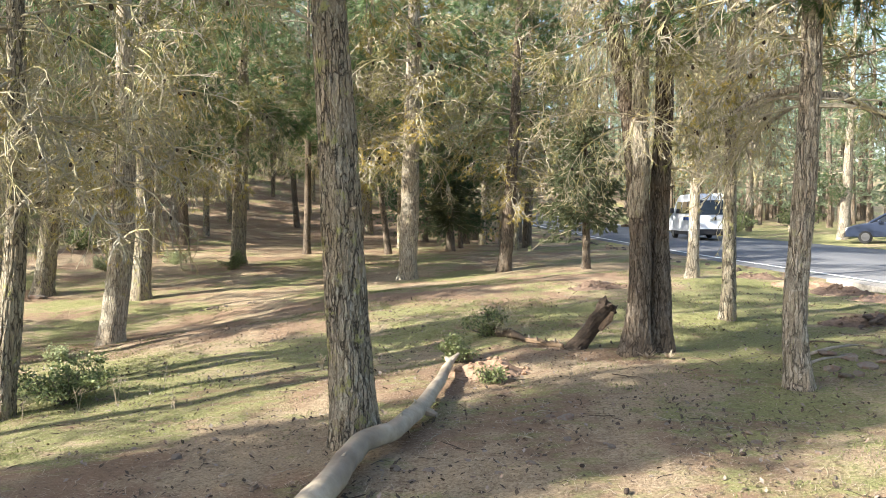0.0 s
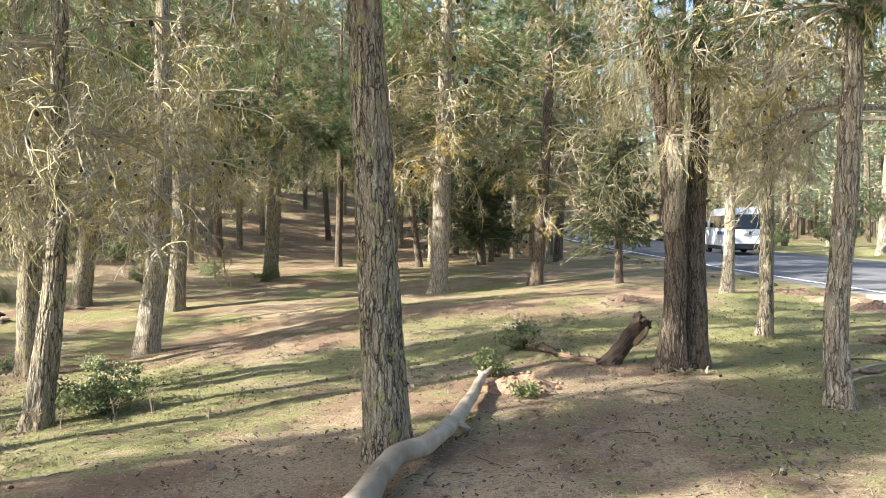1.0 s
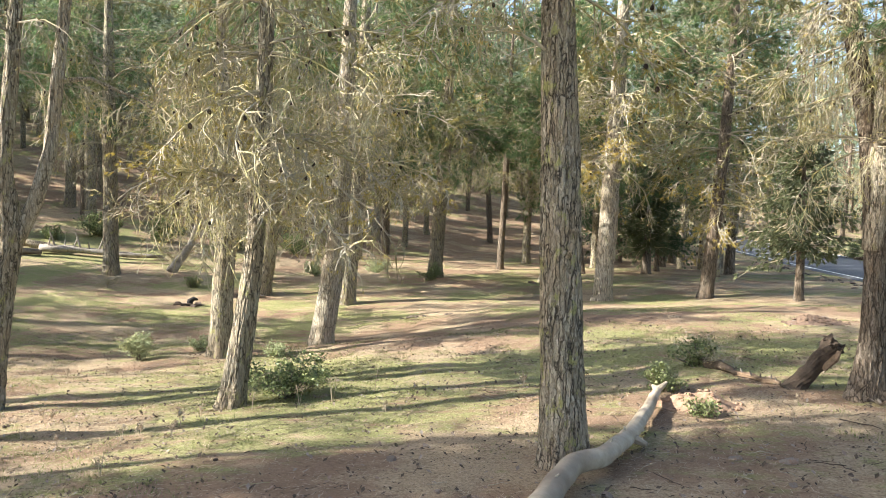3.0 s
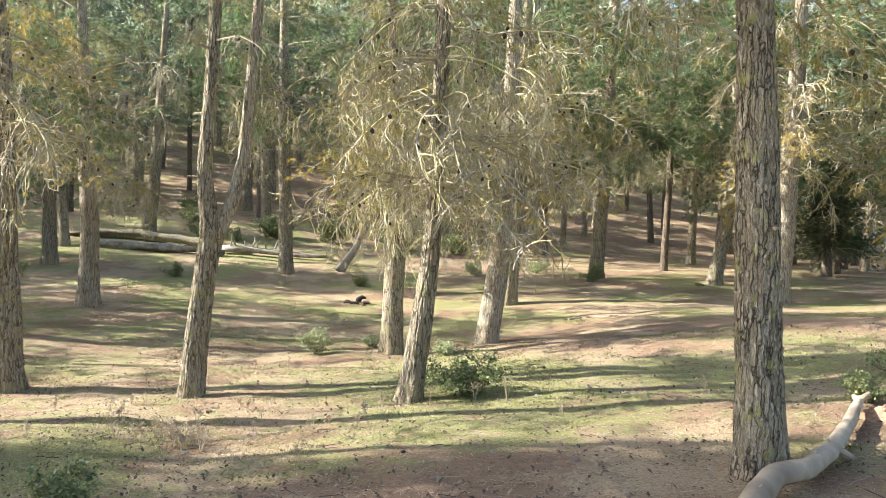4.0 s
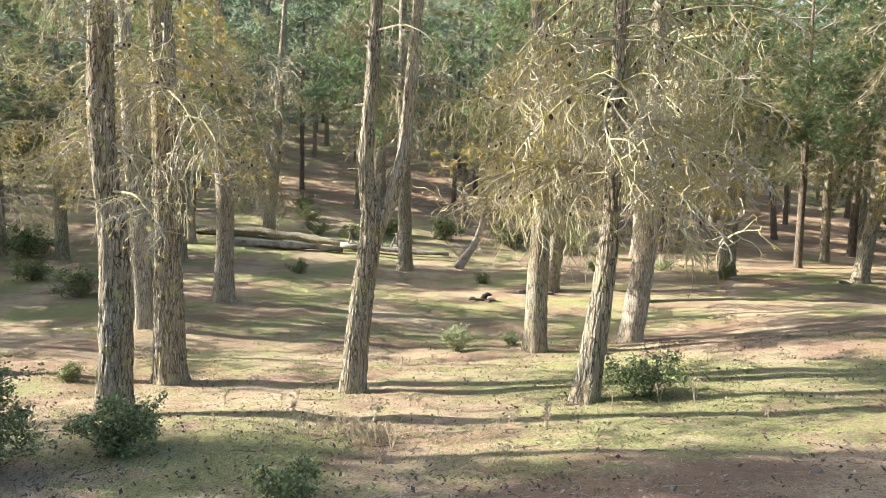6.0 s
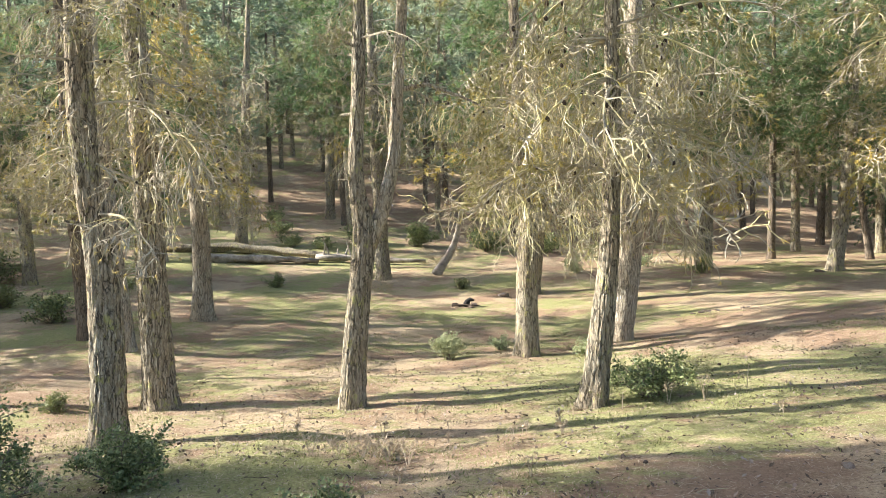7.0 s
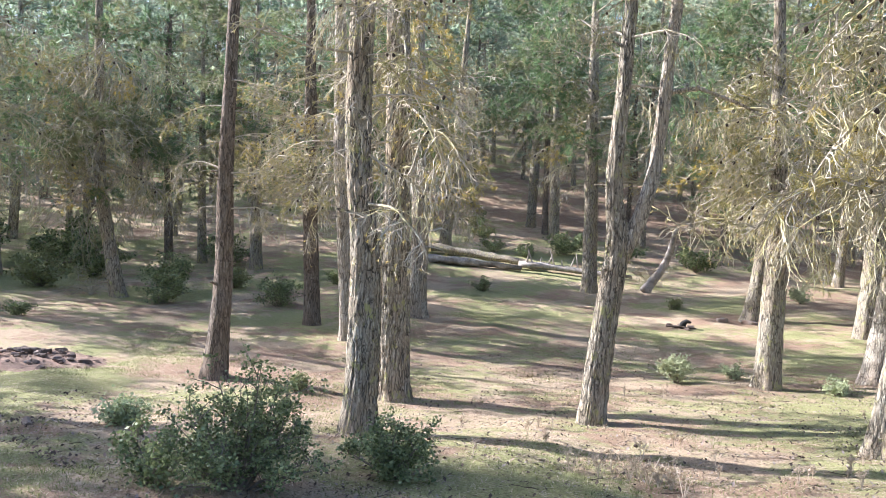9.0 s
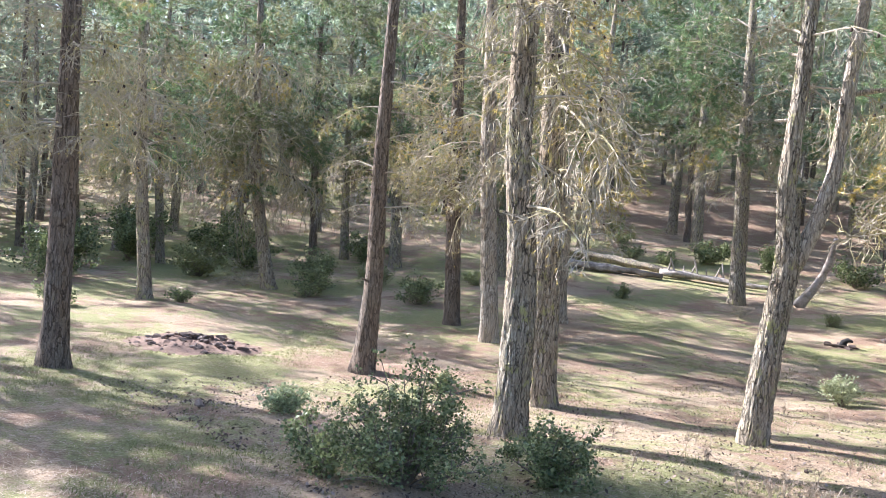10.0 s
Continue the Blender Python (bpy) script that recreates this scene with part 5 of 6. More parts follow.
# ---- fallen wood ----
def crooked_log(name, pts, radii, mat, label, category, seed, sides=18, fine=7, rough=0.1, z_up=0.0):
    """A log lying along points (x, y, height of its axis over the ground)."""
    rng = random.Random(seed)
    thing = new(name)
    base = Vector((pts[0][0], pts[0][1], floor_z(pts[0][0], pts[0][1])))
    thing.location = base
    path, rad = [], []
    for i in range(len(pts) - 1):
        for k in range(fine):
            u = k / fine
            x, y, h = (pts[i][j] * (1 - u) + pts[i + 1][j] * u for j in range(3))
            path.append(Vector((x, y, floor_z(x, y) + h)) - base)
            rad.append(radii[i] * (1 - u) + radii[i + 1] * u)
    x, y, h = pts[-1]
    path.append(Vector((x, y, floor_z(x, y) + h)) - base)
    rad.append(radii[-1])
    for _ in range(2):
        path = [path[0]] + [(path[i - 1] + path[i] * 2 + path[i + 1]) / 4 for i in range(1, len(path) - 1)] + [path[-1]]
    s = Shape()
    s.tube(path, rad, sides)
    for i, v in enumerate(s.v):
        c = path[i // sides]
        a = 6.2832 * (i % sides) / sides
        ridge = noise.noise(Vector((math.cos(a) * 2.5, math.sin(a) * 2.5, i // sides * 0.06 + seed)))
        v += (v - c) * (rough * (2 * noise.noise(v * 9 + Vector((seed, 0, 0))) + 1.1 * ridge))
    under(new("log", s.mesh("log", mat, smooth=True)), thing)
    return tagged(thing, label, category), path, rad


def stub(thing, p, d, length, r, mat):
    s = Shape()
    s.tube([p, p + d * length * 0.6, p + d * length], [r, r * 0.8, r * 0.45], 7)
    return under(new("broken_branch", s.mesh("broken_branch", mat)), thing)


bough, path, rad = crooked_log("fallen_bough", [(-0.56, 3.75, 0.09), (-0.45, 4.3, 0.1), (-0.35, 4.76, 0.12), (-0.17, 5.06, 0.11), (-0.04, 5.5, 0.1), (0.06, 5.98, 0.1), (0.17, 6.52, 0.1), (0.28, 7.15, 0.1)],
                               [0.075, 0.073, 0.067, 0.061, 0.058, 0.054, 0.047, 0.032], bleached_wood, "smooth bleached fallen bough lying against the foot of a pine", "fallen bough", 3, sides=28, fine=12, rough=0.032)
stub(bough, path[52], Vector((0.8, -0.5, -0.2)).normalized(), 0.15, 0.036, bleached_wood)
stub(bough, path[57], Vector((0.7, 0.5, -0.1)).normalized(), 0.09, 0.024, bleached_wood)
stub(bough, path[82], Vector((0.5, 0.75, 0.35)).normalized(), 0.16, 0.03, bleached_wood)
stub(bough, path[82], Vector((-0.3, 0.85, 0.3)).normalized(), 0.1, 0.03, bleached_wood)
for i, a in ((14, 0.4), (40, 1.1), (50, 2.2)):
    stub(bough, path[i] + Vector((0, 0, rad[i] * 0.8)), Vector((math.cos(a), 0.3, math.sin(a) + 0.4)).normalized(), 0.03 + rad[i] * 0.2, 0.009, twig)

log, path, rad = crooked_log("rotting_log", [(0.82, 8.75, 0.05), (0.98, 8.5, 0.035), (1.12, 8.28, 0.02)], [0.045, 0.05, 0.03], rotten_wood, "half-buried dark rotting log beside a broken stump", "log", 5, rough=0.45)
log, path, rad = crooked_log("rotting_log", [(1.1, 8.3, 0.02), (1.26, 8.12, 0.025), (1.44, 7.98, 0.02)], [0.028, 0.036, 0.022], split_wood, "broken pale piece of a rotting log with splinters", "log", 15, rough=0.5)
for i in (2, 5, 8, 11, 13):
    stub(log, path[i], Vector((0.4 * math.sin(i * 2.3), 0.3 * math.cos(i * 1.9), 1)).normalized(), 0.04 + 0.015 * (i % 3), 0.011, log_wood)

L = "long weathered pine log lying in the grass"
crooked_log("fallen_log", [(-23.0, 20.1, 0.12), (-20.6, 20.9, 0.2), (-18.8, 21.2, 0.22), (-16.8, 21.4, 0.15)], [0.15, 0.145, 0.13, 0.08], bark, L, "log", 6, rough=0.3)
crooked_log("fallen_log", [(-20.9, 19.2, 0.1), (-18.8, 20.1, 0.14), (-16.9, 20.7, 0.11)], [0.13, 0.125, 0.08], log_wood, "pale weathered pine log lying in front of another", "log", 7, rough=0.35)
log, path, rad = crooked_log("fallen_log", [(-17.2, 21.0, 0.14), (-15.7, 21.7, 0.16), (-13.8, 22.3, 0.1)], [0.12, 0.1, 0.05], log_wood, "bleached fallen trunk with spiky broken branches", "log", 8, rough=0.25)
for i in range(1, 10):
    stub(log, path[i], Vector((0.3 * math.sin(i * 2.1), 0.25 * math.cos(i * 1.7), 1)).normalized(), 0.3 + 0.14 * (i % 3), 0.032, log_wood)
crooked_log("leaning_dead_trunk", [(-12.62, 20.75, 0.0), (-12.35, 20.9, 0.45), (-12.15, 21.05, 0.85), (-12.0, 21.1, 1.4), (-11.9, 21.15, 1.95)], [0.16, 0.12, 0.1, 0.085, 0.06], log_wood, "bent dead trunk bleached pale by the sun", "dead trunk", 9)
crooked_log("stick", [(3.3, 6.85, 0.015), (3.52, 6.9, 0.06), (3.8, 7.02, 0.03)], [0.014, 0.012, 0.006], log_wood, "dry stick among stones", "stick", 10, 7)
crooked_log("stick", [(3.45, 7.15, 0.012), (3.8, 7.2, 0.05), (4.2, 7.45, 0.03)], [0.016, 0.013, 0.006], log_wood, "long dry stick among stones", "stick", 11, 7)
crooked_log("stick", [(3.5, 7.5, 0.01), (3.75, 7.62, 0.03), (4.05, 7.6, 0.02)], [0.014, 0.011, 0.006], rotten_wood, "dark dry stick among stones", "stick", 12, 7)
crooked_log("stick", [(-9.9, 16.4, 0.04), (-9.3, 16.6, 0.05)], [0.024, 0.016], rotten_wood, "half-burnt stick at a cold fireplace", "stick", 13, 7)


def leaning_stump():
    rng = random.Random(4)
    thing = new("broken_stump")
    thing.location = (1.5, 7.85, floor_z(1.5, 7.85) - 0.05)
    d = Vector((0.62, 0.12, 0.8)).normalized()
    s = Shape()
    pts = [d * (0.6 * i / 10) for i in range(11)]
    s.tube(pts, [0.1 - 0.02 * math.sin(i * 0.3) for i in range(10)] + [0.075], 20)
    for i, v in enumerate(s.v):
        c = pts[i // 20]
        v += (v - c) * 0.45 * noise.noise(Vector((v.x * 16, v.y * 16, v.z * 5)))
        if i // 20 == 10:
            v += d * rng.uniform(-0.07, 0.09)
    under(new("trunk", s.mesh("trunk", rotten_wood)), thing)
    bm = bmesh.new()
    bmesh.ops.create_icosphere(bm, subdivisions=4, radius=0.085)
    turn = d.to_track_quat("Z", "Y")
    for v in bm.verts:
        rough = 1 + 0.45 * noise.noise(v.co * 22) + 0.35 * noise.noise(v.co * 55)
        v.co = turn @ Vector((v.co.x * rough, v.co.y * rough, v.co.z * 0.62 * rough))
    part("split_top", bm, rotten_wood, thing, "", Matrix.Translation(pts[10] - d * 0.01))
    bm = bmesh.new()
    bmesh.ops.create_icosphere(bm, subdivisions=2, radius=1)
    for v in bm.verts:
        v.co = Vector((v.co.x * 0.03, v.co.y * 0.07, v.co.z * 0.14)) * (1 + 0.5 * noise.noise(v.co * 2))
    part("split_side", bm, split_wood, thing, "", Matrix.Translation(pts[8] + Vector((0.055, -0.05, -0.03))) @ pose(0, 0, 0, 0, 38, 20))
    return tagged(thing, "broken rotten stump leaning over, split at its top", "stump")


leaning_stump()


# ---- stones ----
def stone_mesh(seed, flat, mat):
    """An angular stone: a rounded lump cut by a few planes."""
    rng = random.Random(seed)
    s = Shape()
    s.blob((0, 0, 0), (1, 1, 1), 0.16, rng)
    for _ in range(15):
        n = Vector((rng.gauss(0, 1), rng.gauss(0, 1), rng.gauss(0, 1))).normalized()
        k = rng.uniform(0.36, 0.72)
        for v in s.v:
            over = v.dot(n) - k
            if over > 0:
                v -= n * over
    for v in s.v:
        v.y *= 0.75
        v.z = v.z * flat + flat * 0.35
    return s.mesh("stone", mat)


PALE = [stone_mesh(i, 0.4 + 0.1 * (i % 3), stone_mat) for i in range(5)]
DARKS = [stone_mesh(20 + i, 0.45 + 0.1 * (i % 3), dark_stone) for i in range(5)]


def stone(x, y, size, kinds, label, group, rng, lift=0.0):
    size *= 1.4
    ob = new("stone", rng.choice(kinds))
    ob.matrix_basis = Matrix.Translation((x, y, floor_z(x, y) - size * 0.12 + lift)) @ pose(0, 0, 0, rng.uniform(-12, 12), rng.uniform(-12, 12), rng.uniform(0, 360)) @ Matrix.Scale(size, 4)
    return tagged(ob, label, "stone", group=group)


def scatter_stones():
    rng = random.Random(21)
    single = "pale angular stone lying in the litter"
    for x, y, r in ((-1.6, 5.27, 0.05), (0.67, 5.49, 0.052), (0.99, 5.48, 0.068), (0.92, 4.98, 0.035), (0.63, 4.55, 0.04), (0.28, 4.72, 0.028), (1.14, 4.76, 0.028), (1.5, 4.73, 0.018),
                    (2.27, 4.51, 0.03), (2.21, 4.85, 0.025), (2.06, 4.97, 0.034), (2.01, 4.49, 0.033), (2.05, 4.83, 0.04), (1.92, 4.94, 0.026), (1.59, 4.17, 0.018), (0.43, 4.44, 0.03), (-1.12, 4.62, 0.03),
                    (-0.93, 4.53, 0.036), (-1.43, 5.59, 0.028), (-0.14, 4.59, 0.045), (0.05, 4.59, 0.048), (-0.05, 4.4, 0.03), (0.9, 5.55, 0.04), (-9.3, 2.6, 0.08), (-2.25, 22.3, 0.15),
                     (2.75, 12.6, 0.14), (3.0, 12.7, 0.12), (2.5, 12.5, 0.1), (-8.7, 18.2, 0.25), (-9.3, 18.1, 0.2), (-16.2, 12.2, 0.05)):
        stone(x, y, r, PALE, single, "loose stones", rng)
    for i in range(84):
        x, y = rng.uniform(0.0, 3.4), rng.uniform(3.7, 6.6)
        if i % 3 == 0:
            x, y = rng.gauss(1.95, 0.3), rng.gauss(4.75, 0.2)
        stone(x, y, rng.uniform(0.007, 0.024), PALE if rng.random() < 0.6 else DARKS, "small stone half sunk in the moss", "stones in the moss", rng)
    for x, y, r in ((3.5, 6.72, 0.085), (3.49, 6.42, 0.08), (3.62, 6.5, 0.06), (3.3, 6.9, 0.05), (3.81, 7.03, 0.1), (3.85, 6.75, 0.1), (4.1, 6.9, 0.12), (3.7, 7.15, 0.09), (4.2, 7.2, 0.1), (3.9, 6.5, 0.08)):
        stone(x, y, r, PALE, "brownish stone in a loose pile by a pine", "stones beside the pine", rng)
    for _ in range(74):
        r = rng.uniform(0.03, 0.085)
        k = rng.random()
        a = rng.uniform(0, 6.28)
        stone(-13.6 + math.cos(a) * k * 1.0, 4.35 + math.sin(a) * k * 0.95, r, PALE if rng.random() < 0.12 else DARKS, "dark stone in a heap of rubble and earth", "rubble heap", rng, 0.14 * (1 - k))
    for _ in range(16):
        k, a = rng.random(), rng.uniform(0, 6.28)
        stone(5.0 + math.cos(a) * k * 0.65, 8.8 + math.sin(a) * k * 0.35, rng.uniform(0.04, 0.08), DARKS, "dark stone in a low heap near the road", "heap near the road", rng, 0.1 * (1 - k))
    for i in range(62):
        y = 15.5 + 26 * (i / 62) + rng.uniform(-0.3, 0.3)
        stone(road_left(y) - rng.uniform(0.45, 1.25), y, rng.uniform(0.05, 0.12), DARKS, "dark rock in a rough row along the road", "rocks along the road", rng)
    for x, y, r in ((-9.75, 16.55, 0.12), (-9.5, 16.75, 0.1), (-9.95, 16.7, 0.11), (-9.45, 16.5, 0.09), (-9.8, 16.9, 0.09)):
        stone(x, y, r, DARKS, "sooty stone of a cold fireplace", "fireplace stones", rng)
    for _ in range(14):
        stone(rng.gauss(-3.9, 0.3), rng.gauss(15.7, 0.12), rng.uniform(0.03, 0.075), PALE if rng.random() < 0.4 else DARKS, "scattered stone of an old fireplace", "old fireplace", rng)
    for _ in range(24):
        x, y = rng.uniform(-11, 5), 3 + 12 * rng.random()
        stone(x, y, rng.uniform(0.012, 0.035), PALE if rng.random() < 0.4 else DARKS, "small stone on the forest floor", "small stones", rng)


scatter_stones()


def burnt_stump():
    s = Shape()
    s.tube([Vector((0, 0, -0.03)), Vector((0.03, 0, 0.12)), Vector((0.1, 0.02, 0.17)), Vector((0.2, 0.02, 0.15))], [0.08, 0.07, 0.05, 0.02], 9)
    ob = new("charred_stump", s.mesh("charred_stump", burnt, smooth=True))
    ob.location = (-9.62, 16.6, floor_z(-9.62, 16.6))
    return tagged(ob, "charred black stump at a cold fireplace", "stump")


burnt_stump()


def clod_heap(name, x, y, wide, deep, high, clods, mat, label, seed):
    """A low mound of dug earth with loose clods on it."""
    rng = random.Random(seed)
    s = Shape()
    z0 = floor_z(x, y)
    rings, spokes = 12, 36

    def top(px, py):
        k = math.hypot(px / wide, py / deep)
        q = Vector((px * 5 + seed, py * 5, 0))
        rise = high * max(0, 1 - k ** 1.6) * (1 + 0.7 * noise.noise(q) + 0.5 * noise.noise(q * 3.3))
        return floor_z(x + px, y + py) - z0 + rise - 0.02 * k ** 3

    for i in range(rings + 1):
        for k in range(spokes):
            a, r = 6.2832 * k / spokes, i / rings * (1 + 0.18 * noise.noise(Vector((math.cos(6.2832 * k / spokes) * 2, math.sin(6.2832 * k / spokes) * 2, seed))))
            px, py = math.cos(a) * r * wide, math.sin(a) * r * deep
            s.v.append(Vector((px, py, top(px, py))))
    for i in range(rings):
        for k in range(spokes):
            a, b = i * spokes + k, i * spokes + (k + 1) % spokes
            s.face((a, a + spokes, b + spokes, b))
    for _ in range(clods):
        a, r = rng.uniform(0, 6.2832), rng.random() ** 0.7 * 1.1
        px, py, size = math.cos(a) * r * wide, math.sin(a) * r * deep, rng.uniform(0.01, 0.03)
        s.blob((px, py, top(px, py) + size * 0.3), (size, size * rng.uniform(0.6, 1), size * 0.6), 0.4, rng)
    ob = new(name, s.mesh(name, mat))
    ob.location = (x, y, z0)
    return tagged(ob, label, "soil heap")


red_soil = speckled("red_soil", (0.21, 0.13, 0.085), (0.46, 0.32, 0.22), 26.0, 0.97, 0.1, 0.9, 0.02)
dark_soil = speckled("dark_soil", (0.1, 0.07, 0.05), (0.27, 0.19, 0.14), 26.0, 0.97, 0.1, 0.9, 0.02)
clod_heap("dug_soil", 0.6, 7.0, 0.42, 0.3, 0.09, 46, red_soil, "heap of reddish dug soil on the ground", 3)
clod_heap("dug_soil", 5.2, 8.95, 0.8, 0.3, 0.05, 60, dark_soil, "low bank of brown dug soil near the road", 5)
clod_heap("dug_soil", -13.6, 4.35, 1.15, 1.1, 0.08, 90, dark_soil, "mound of dark earth under a heap of rubble", 7)
for i, (x, y, w, d, h) in enumerate(((6.5, 9.5, 0.5, 0.5, 0.07), (6.35, 10.6, 0.6, 0.45, 0.08), (6.3, 11.7, 0.5, 0.5, 0.1), (6.2, 12.7, 0.55, 0.4, 0.09), (6.0, 13.9, 0.5, 0.4, 0.09))):
    clod_heap("dug_soil", x, y, w, d, h, 40, red_soil if i % 2 else dark_soil, "crumbled reddish soil banked up beside the kerb", 20 + i)
clod_heap("dug_soil", 2.8, 12.5, 0.5, 0.25, 0.09, 40, dark_soil, "low bank of dark soil and stones on the verge", 6)


def dry_fern(x, y, size, count, seed):
    rng = random.Random(seed)
    s = Shape()
    for i in range(count):
        a = rng.uniform(0, 6.2832)
        pts = bent(Vector((0, 0, 0)), Vector((math.cos(a), math.sin(a), 0.9)), size * rng.uniform(0.7, 1.2), 7, 0.05, 0.1, rng)
        s.tube(pts, [0.0026 - 0.0003 * k for k in range(8)], 3, cap=False)
        for k in range(1, 16):
            p, d = along_path(pts, k / 16)
            side = d.cross(Vector((0, 0, 1))).normalized()
            for w in (-1, 1):
                s.kite(p, (side * w + d * 0.5).normalized() * size * 0.24 * (1.05 - k / 16), d * 0.006)
    ob = new("dry_fern", s.mesh("dry_fern", dry_stalk))
    ob.location = (x, y, floor_z(x, y))
    return tagged(ob, "bleached dry fern at the foot of twin pines", "fern")


dry_fern(2.1, 7.33, 0.13, 7, 4)
dry_fern(2.28, 7.27, 0.1, 6, 5)


def ground_scraps():
    """Fallen twigs and dark flakes of bark, beyond counting."""
    rng = random.Random(77)
    s = Shape()
    for _ in range(620):
        x, y = rng.uniform(-9, 5), 2.6 + 8 * rng.random() ** 1.3
        a = rng.uniform(0, 6.2832)
        n = rng.uniform(0.05, 0.2) if rng.random() < 0.97 else rng.uniform(0.2, 0.34)
        pts = bent(Vector((x, y, 0)), Vector((math.cos(a), math.sin(a), 0)), n, 4, 0, 0.35, rng)
        for q in pts:
            q.z = floor_z(q.x, q.y) + 0.006 + abs(rng.gauss(0, 0.006))
        r = 0.0016 + 0.012 * n * rng.uniform(0.5, 1)
        s.tube(pts, [r, r * 0.9, r * 0.8, r * 0.65, r * 0.4], 4, rng.choice((0, 1)))
    tagged(new("fallen_twigs", s.mesh("fallen_twigs", twig, rotten_wood)), "thin dry twigs strewn over the forest floor", "twigs", kind="stuff")
    f = Shape()
    for _ in range(70000):
        x, y = rng.uniform(-11, 6), 2.2 + 11 * rng.random() ** 1.4
        if noise.noise(Vector((x * 1.3, y * 1.3, 5))) < rng.uniform(-0.55, 0.4):
            continue
        a, n = rng.uniform(0, 6.2832), 0.006 + 0.022 * rng.random() ** 2
        d = Vector((math.cos(a), math.sin(a), rng.uniform(-0.1, 0.8))) * n * 1.6
        f.kite(Vector((x, y, floor_z(x, y) + 0.005)), d, Vector((-math.sin(a), math.cos(a), rng.uniform(-0.4, 0.4))) * n * 0.5, rng.choice((0, 0, 1)))
    tagged(new("bark_flakes", f.mesh("bark_flakes", rotten_wood, stone_mat)), "crumbs of dark bark and grit in the litter", "litter", kind="stuff")


ground_scraps()


def pine_cones():
    rng = random.Random(31)
    s = Shape()
    s.blob((0, 0, 0.8), (0.8, 0.8, 1.2), 0.12, rng)
    me = s.mesh("pine_cone", cone_mat)
    for _ in range(24):
        x, y = rng.uniform(-8, 5), 3.2 + 9 * rng.random()
        ob = new("pine_cone", me)
        ob.matrix_basis = Matrix.Translation((x, y, floor_z(x, y) + 0.012)) @ pose(0, 0, 0, 80, 0, rng.uniform(0, 360)) @ Matrix.Scale(rng.uniform(0.012, 0.02), 4)
        tagged(ob, "dark fallen pine cone on the litter", "pine cone", group="fallen pine cones")


pine_cones()

# ---- vehicles on the road ----
white_paint = plain("white_paint", (0.78, 0.81, 0.85), 0.4, 0.4)
blue_paint = plain("dark_blue_paint", (0.02, 0.03, 0.06), 0.3, 0.5)
black_plastic = plain("black_plastic", (0.03, 0.03, 0.032), 0.6, 0.4)
rubber = plain("tyre_rubber", (0.025, 0.025, 0.025), 0.85, 0.3)
rim_metal = plain("rim_metal", (0.16, 0.16, 0.165), 0.45, 0.4, 0.5)
red_lamp = plain("red_lamp", (0.22, 0.015, 0.012), 0.35, 0.4)
clear_lamp = plain("clear_lamp", (0.7, 0.72, 0.72), 0.15, 0.6)
plate_mat = plain("plate", (0.6, 0.6, 0.55), 0.5, 0.4)
blue_mark = plain("blue_lettering", (0.06, 0.13, 0.4), 0.5, 0.4)
car_glass = plain("tinted_glass", (0.012, 0.015, 0.018), 0.05, 0.6)
concrete = speckled("pale_concrete", (0.2, 0.185, 0.165), (0.38, 0.36, 0.32), 20.0, 0.95, 0.2, 0.5, 0.01)


def hull(profile, half, tuck, bevel=0.05):
    """A body from its side profile (y, z), drawn in at the top by tuck."""
    bm = bmesh.new()
    low, high = min(z for _, z in profile), max(z for _, z in profile)
    rings = []
    for sx in (-1, 1):
        ring = []
        for y, z in profile:
            k = max(0, (z - low) / (high - low) - 0.45) / 0.55
            ring.append(bm.verts.new((sx * (half - tuck * k), y, z)))
        rings.append(ring)
    n = len(profile)
    bm.faces.new(rings[0])
    bm.faces.new(list(reversed(rings[1])))
    for i in range(n):
        bm.faces.new((rings[0][i], rings[1][i], rings[1][(i + 1) % n], rings[0][(i + 1) % n]))
    bmesh.ops.recalc_face_normals(bm, faces=bm.faces[:])
    if bevel:
        bmesh.ops.bevel(bm, geom=bm.edges[:], offset=bevel, segments=2, affect="EDGES", profile=0.6)
    return bm


def wheel(parent, x, y, r):
    bm = bmesh.new()
    bmesh.ops.create_cone(bm, cap_ends=True, segments=28, radius1=r, radius2=r, depth=0.2, matrix=pose(0, 0, 0, 0, 90, 0))
    bmesh.ops.bevel(bm, geom=bm.edges[:], offset=0.025, segments=2, affect="EDGES")
    tyre = part("wheel", bm, rubber, parent, "", Matrix.Translation((x, y, r)))
    bm = bmesh.new()
    bmesh.ops.create_cone(bm, cap_ends=True, segments=20, radius1=r * 0.62, radius2=r * 0.5, depth=0.22, matrix=pose(0, 0, 0, 0, 90, 0))
    part("rim", bm, rim_metal, tyre)


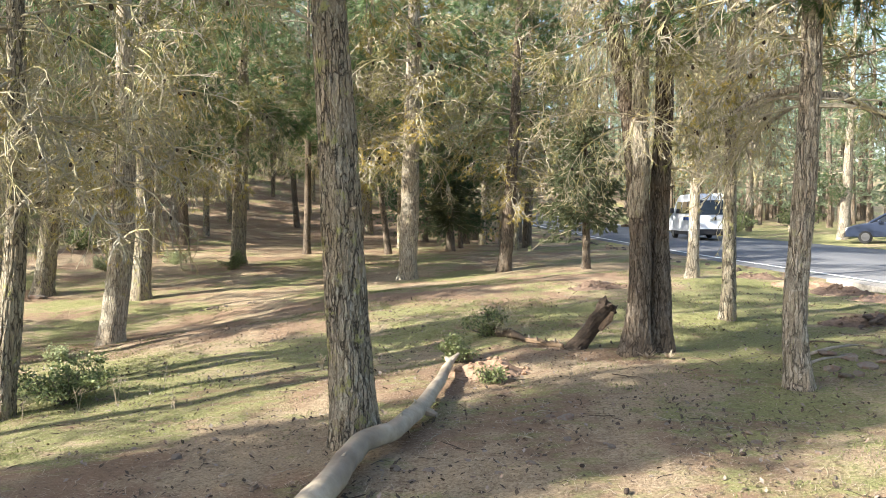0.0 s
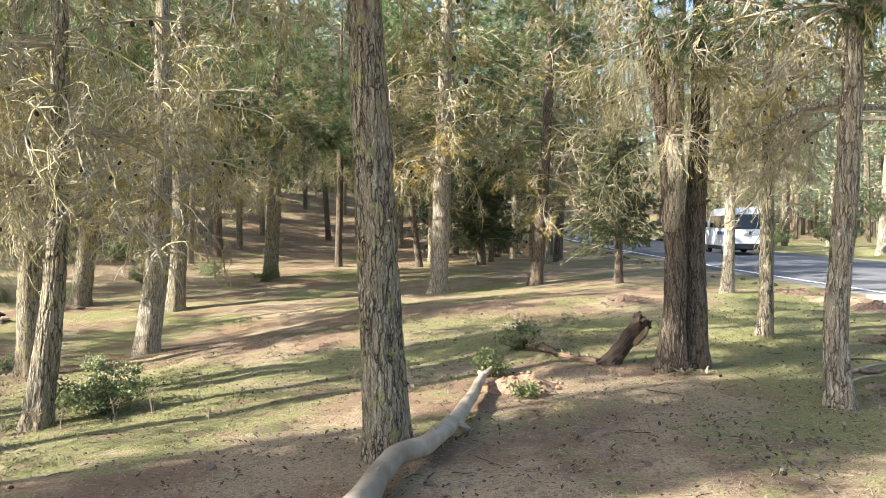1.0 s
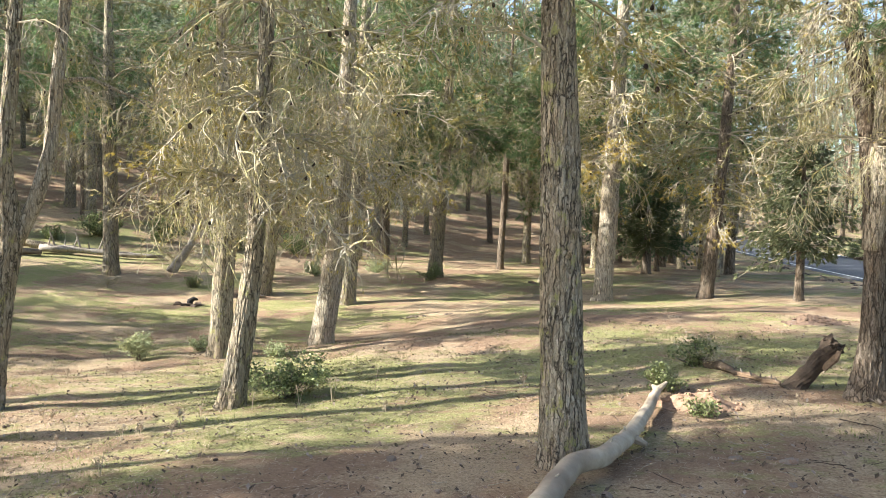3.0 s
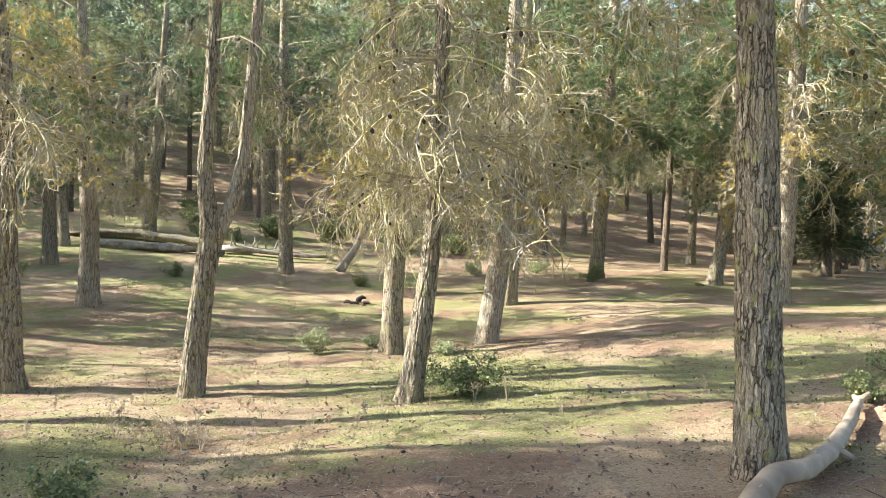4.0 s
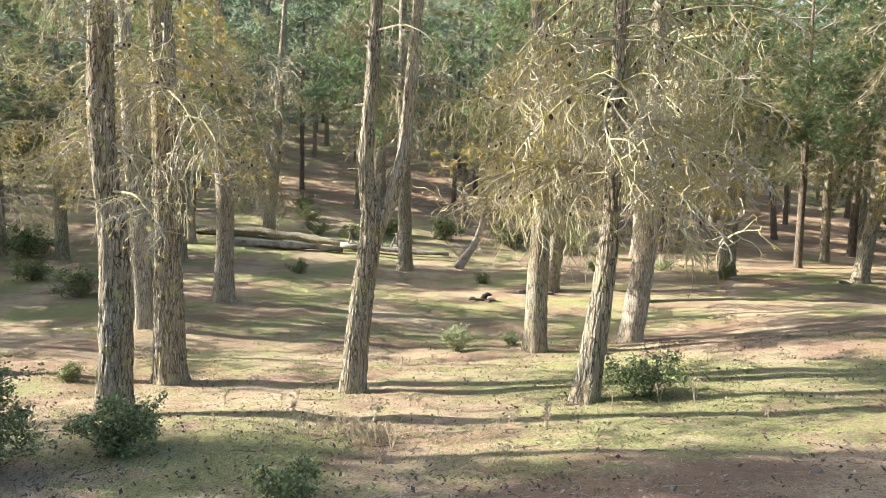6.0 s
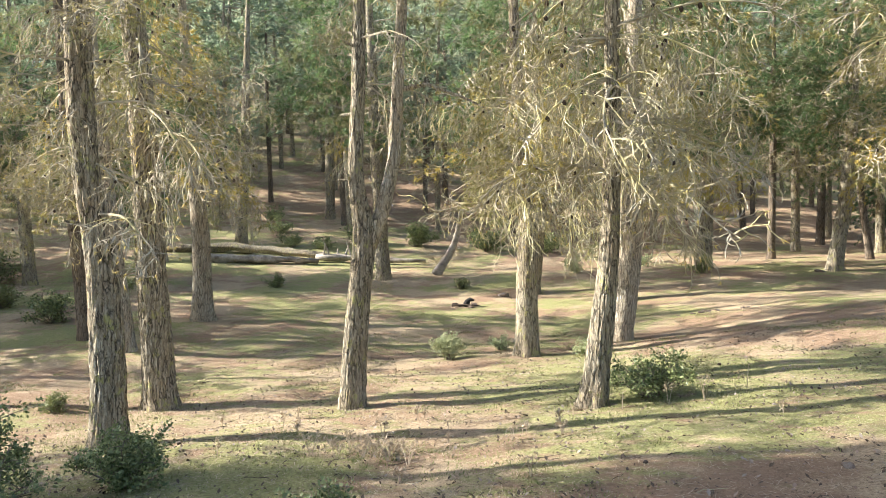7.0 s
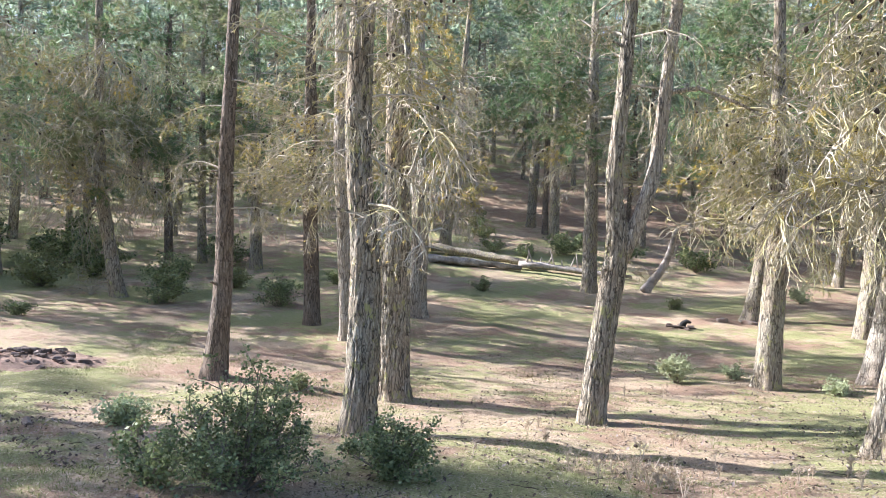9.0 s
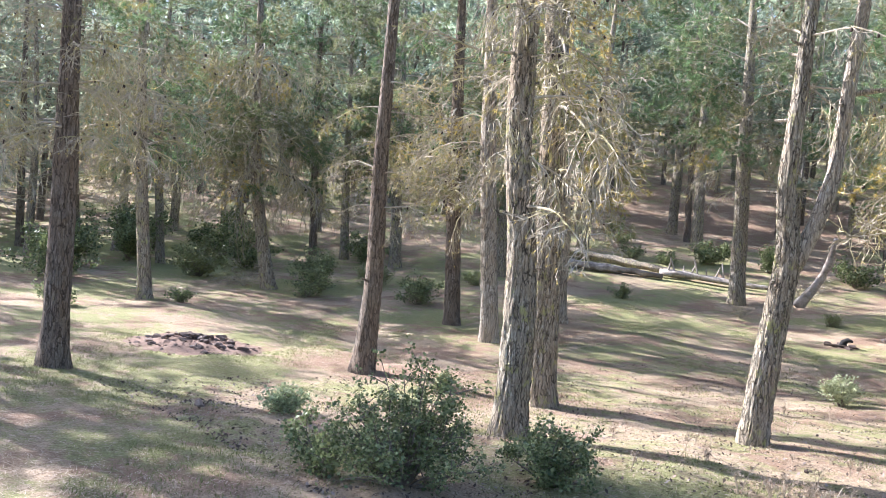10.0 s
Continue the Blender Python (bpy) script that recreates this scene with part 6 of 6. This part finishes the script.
def van():
    v = new("van")
    v.matrix_basis = Matrix.Translation((11.75, 31.2, road_height(32) + 0.03)) @ pose(0, 0, 0, 0, 0, -5) @ Matrix.Scale(0.86, 4)
    part("body", hull([(0, 0.42), (0, 1.2), (0.12, 2.1), (0.3, 2.2), (3.2, 2.2), (3.6, 2.08), (4.3, 1.3), (4.95, 1.08), (5.1, 0.8), (5.1, 0.4)], 0.98, 0.12), white_paint, v)
    part("bumper", box(-0.95, -0.09, 0.3, 0.95, 0.05, 0.55, 0.03), black_plastic, v)
    part("sill", box(-0.96, 0.3, 0.25, 0.96, 4.8, 0.44, 0.03), black_plastic, v)
    part("rear_window", box(-0.76, -0.016, -0.34, 0.76, 0.02, 0.34, 0.012), car_glass, v, "", pose(0, 0.046, 1.55, -7.6, 0, 0))
    for s in (-1, 1):
        for y0, y1 in ((0.35, 1.3), (1.42, 2.4), (2.55, 3.45)):
            part("side_window", box(-0.02, y0, -0.29, 0.02, y1, 0.29, 0.012), car_glass, v, "", pose(s * 0.938, 0, 1.565, 0, -7 * s, 0))
        part("tail_lamp", box(s * 0.91 - 0.05, -0.03, 0.8, s * 0.91 + 0.05, 0.06, 1.12, 0.02), red_lamp, v)
        part("mirror", box(s * 1.12 - 0.1, 3.75, 1.3, s * 1.12 + 0.1, 3.85, 1.55, 0.03), black_plastic, v)
        for y in (0.95, 4.15):
            wheel(v, s * 0.86, y, 0.34)
    part("plate", box(-0.26, -0.02, 0.92, 0.26, 0.01, 1.03), plate_mat, v)
    part("door_handle", box(-0.05, -0.03, 0.95, 0.05, 0.0, 1.1, 0.01), black_plastic, v)
    for i in range(3):
        part("lettering", box(-0.995, 0.6 + 0.5 * i, 0.95, -0.975, 0.95 + 0.5 * i, 1.1), blue_mark, v)
    return tagged(v, "white passenger van standing on the asphalt road", "van")


def saloon():
    v = new("car")
    v.matrix_basis = Matrix.Translation((17.45, 28.4, ground_height(17.45, 28.4))) @ pose(0, 0, 0, 0, 0, 60) @ Matrix.Scale(0.8, 4)
    part("body", hull([(-2.1, 0.3), (-2.15, 0.65), (-2.0, 0.94), (-1.2, 0.98), (0.95, 0.98), (1.6, 0.88), (2.05, 0.74), (2.15, 0.55), (2.1, 0.3)], 0.86, 0.03), blue_paint, v)
    part("cabin_glass", hull([(-1.35, 0.95), (-0.72, 1.36), (0.42, 1.38), (1.12, 0.95)], 0.81, 0.16, 0.02), car_glass, v, "dark tinted windows")
    part("roof", hull([(-0.86, 1.34), (-0.7, 1.42), (0.36, 1.44), (0.52, 1.34)], 0.7, 0.05, 0.03), blue_paint, v)
    for s in (-1, 1):
        for y0, z0, y1, z1 in ((1.15, 0.95, 0.46, 1.38), (0.0, 0.96, -0.06, 1.4), (-1.36, 0.95, -0.75, 1.4)):
            n = Shape()
            n.tube([Vector((s * 0.815, y0, z0)), Vector((s * 0.67, y1, z1))], [0.045, 0.035], 8)
            under(new("pillar", n.mesh("pillar", blue_paint)), v)
        part("headlamp", box(s * 0.66 - 0.15, 1.94, 0.58, s * 0.66 + 0.19, 2.14, 0.72, 0.03), clear_lamp, v)
        part("door_handle", box(s * 0.87 - 0.02, -0.2, 0.8, s * 0.87 + 0.02, -0.02, 0.84, 0.01), blue_paint, v)
        part("mirror", box(s * 0.92 - 0.08, 0.72, 0.95, s * 0.92 + 0.08, 0.84, 1.08, 0.03), blue_paint, v)
        for y in (-1.3, 1.32):
            wheel(v, s * 0.76, y, 0.3)
    part("bumper", box(-0.8, 2.06, 0.28, 0.8, 2.2, 0.5, 0.04), black_plastic, v)
    return tagged(v, "dark blue saloon car parked beyond the road", "car")


van()
saloon()


def kerb():
    t = new("kerb")
    t.location = (0, 0, 0)
    y = 9.2
    while y < 12.6:
        x = road_left(y) - 0.2
        part("kerb_stone", box(-0.22, 0, -0.2, 0.14, 0.98, 0.07, 0.015), concrete, t, "", Matrix.Translation((x, y, road_height(y))))
        y += 1.0
    return tagged(t, "pale concrete kerb between verge and road", "kerb", kind="structure")


kerb()
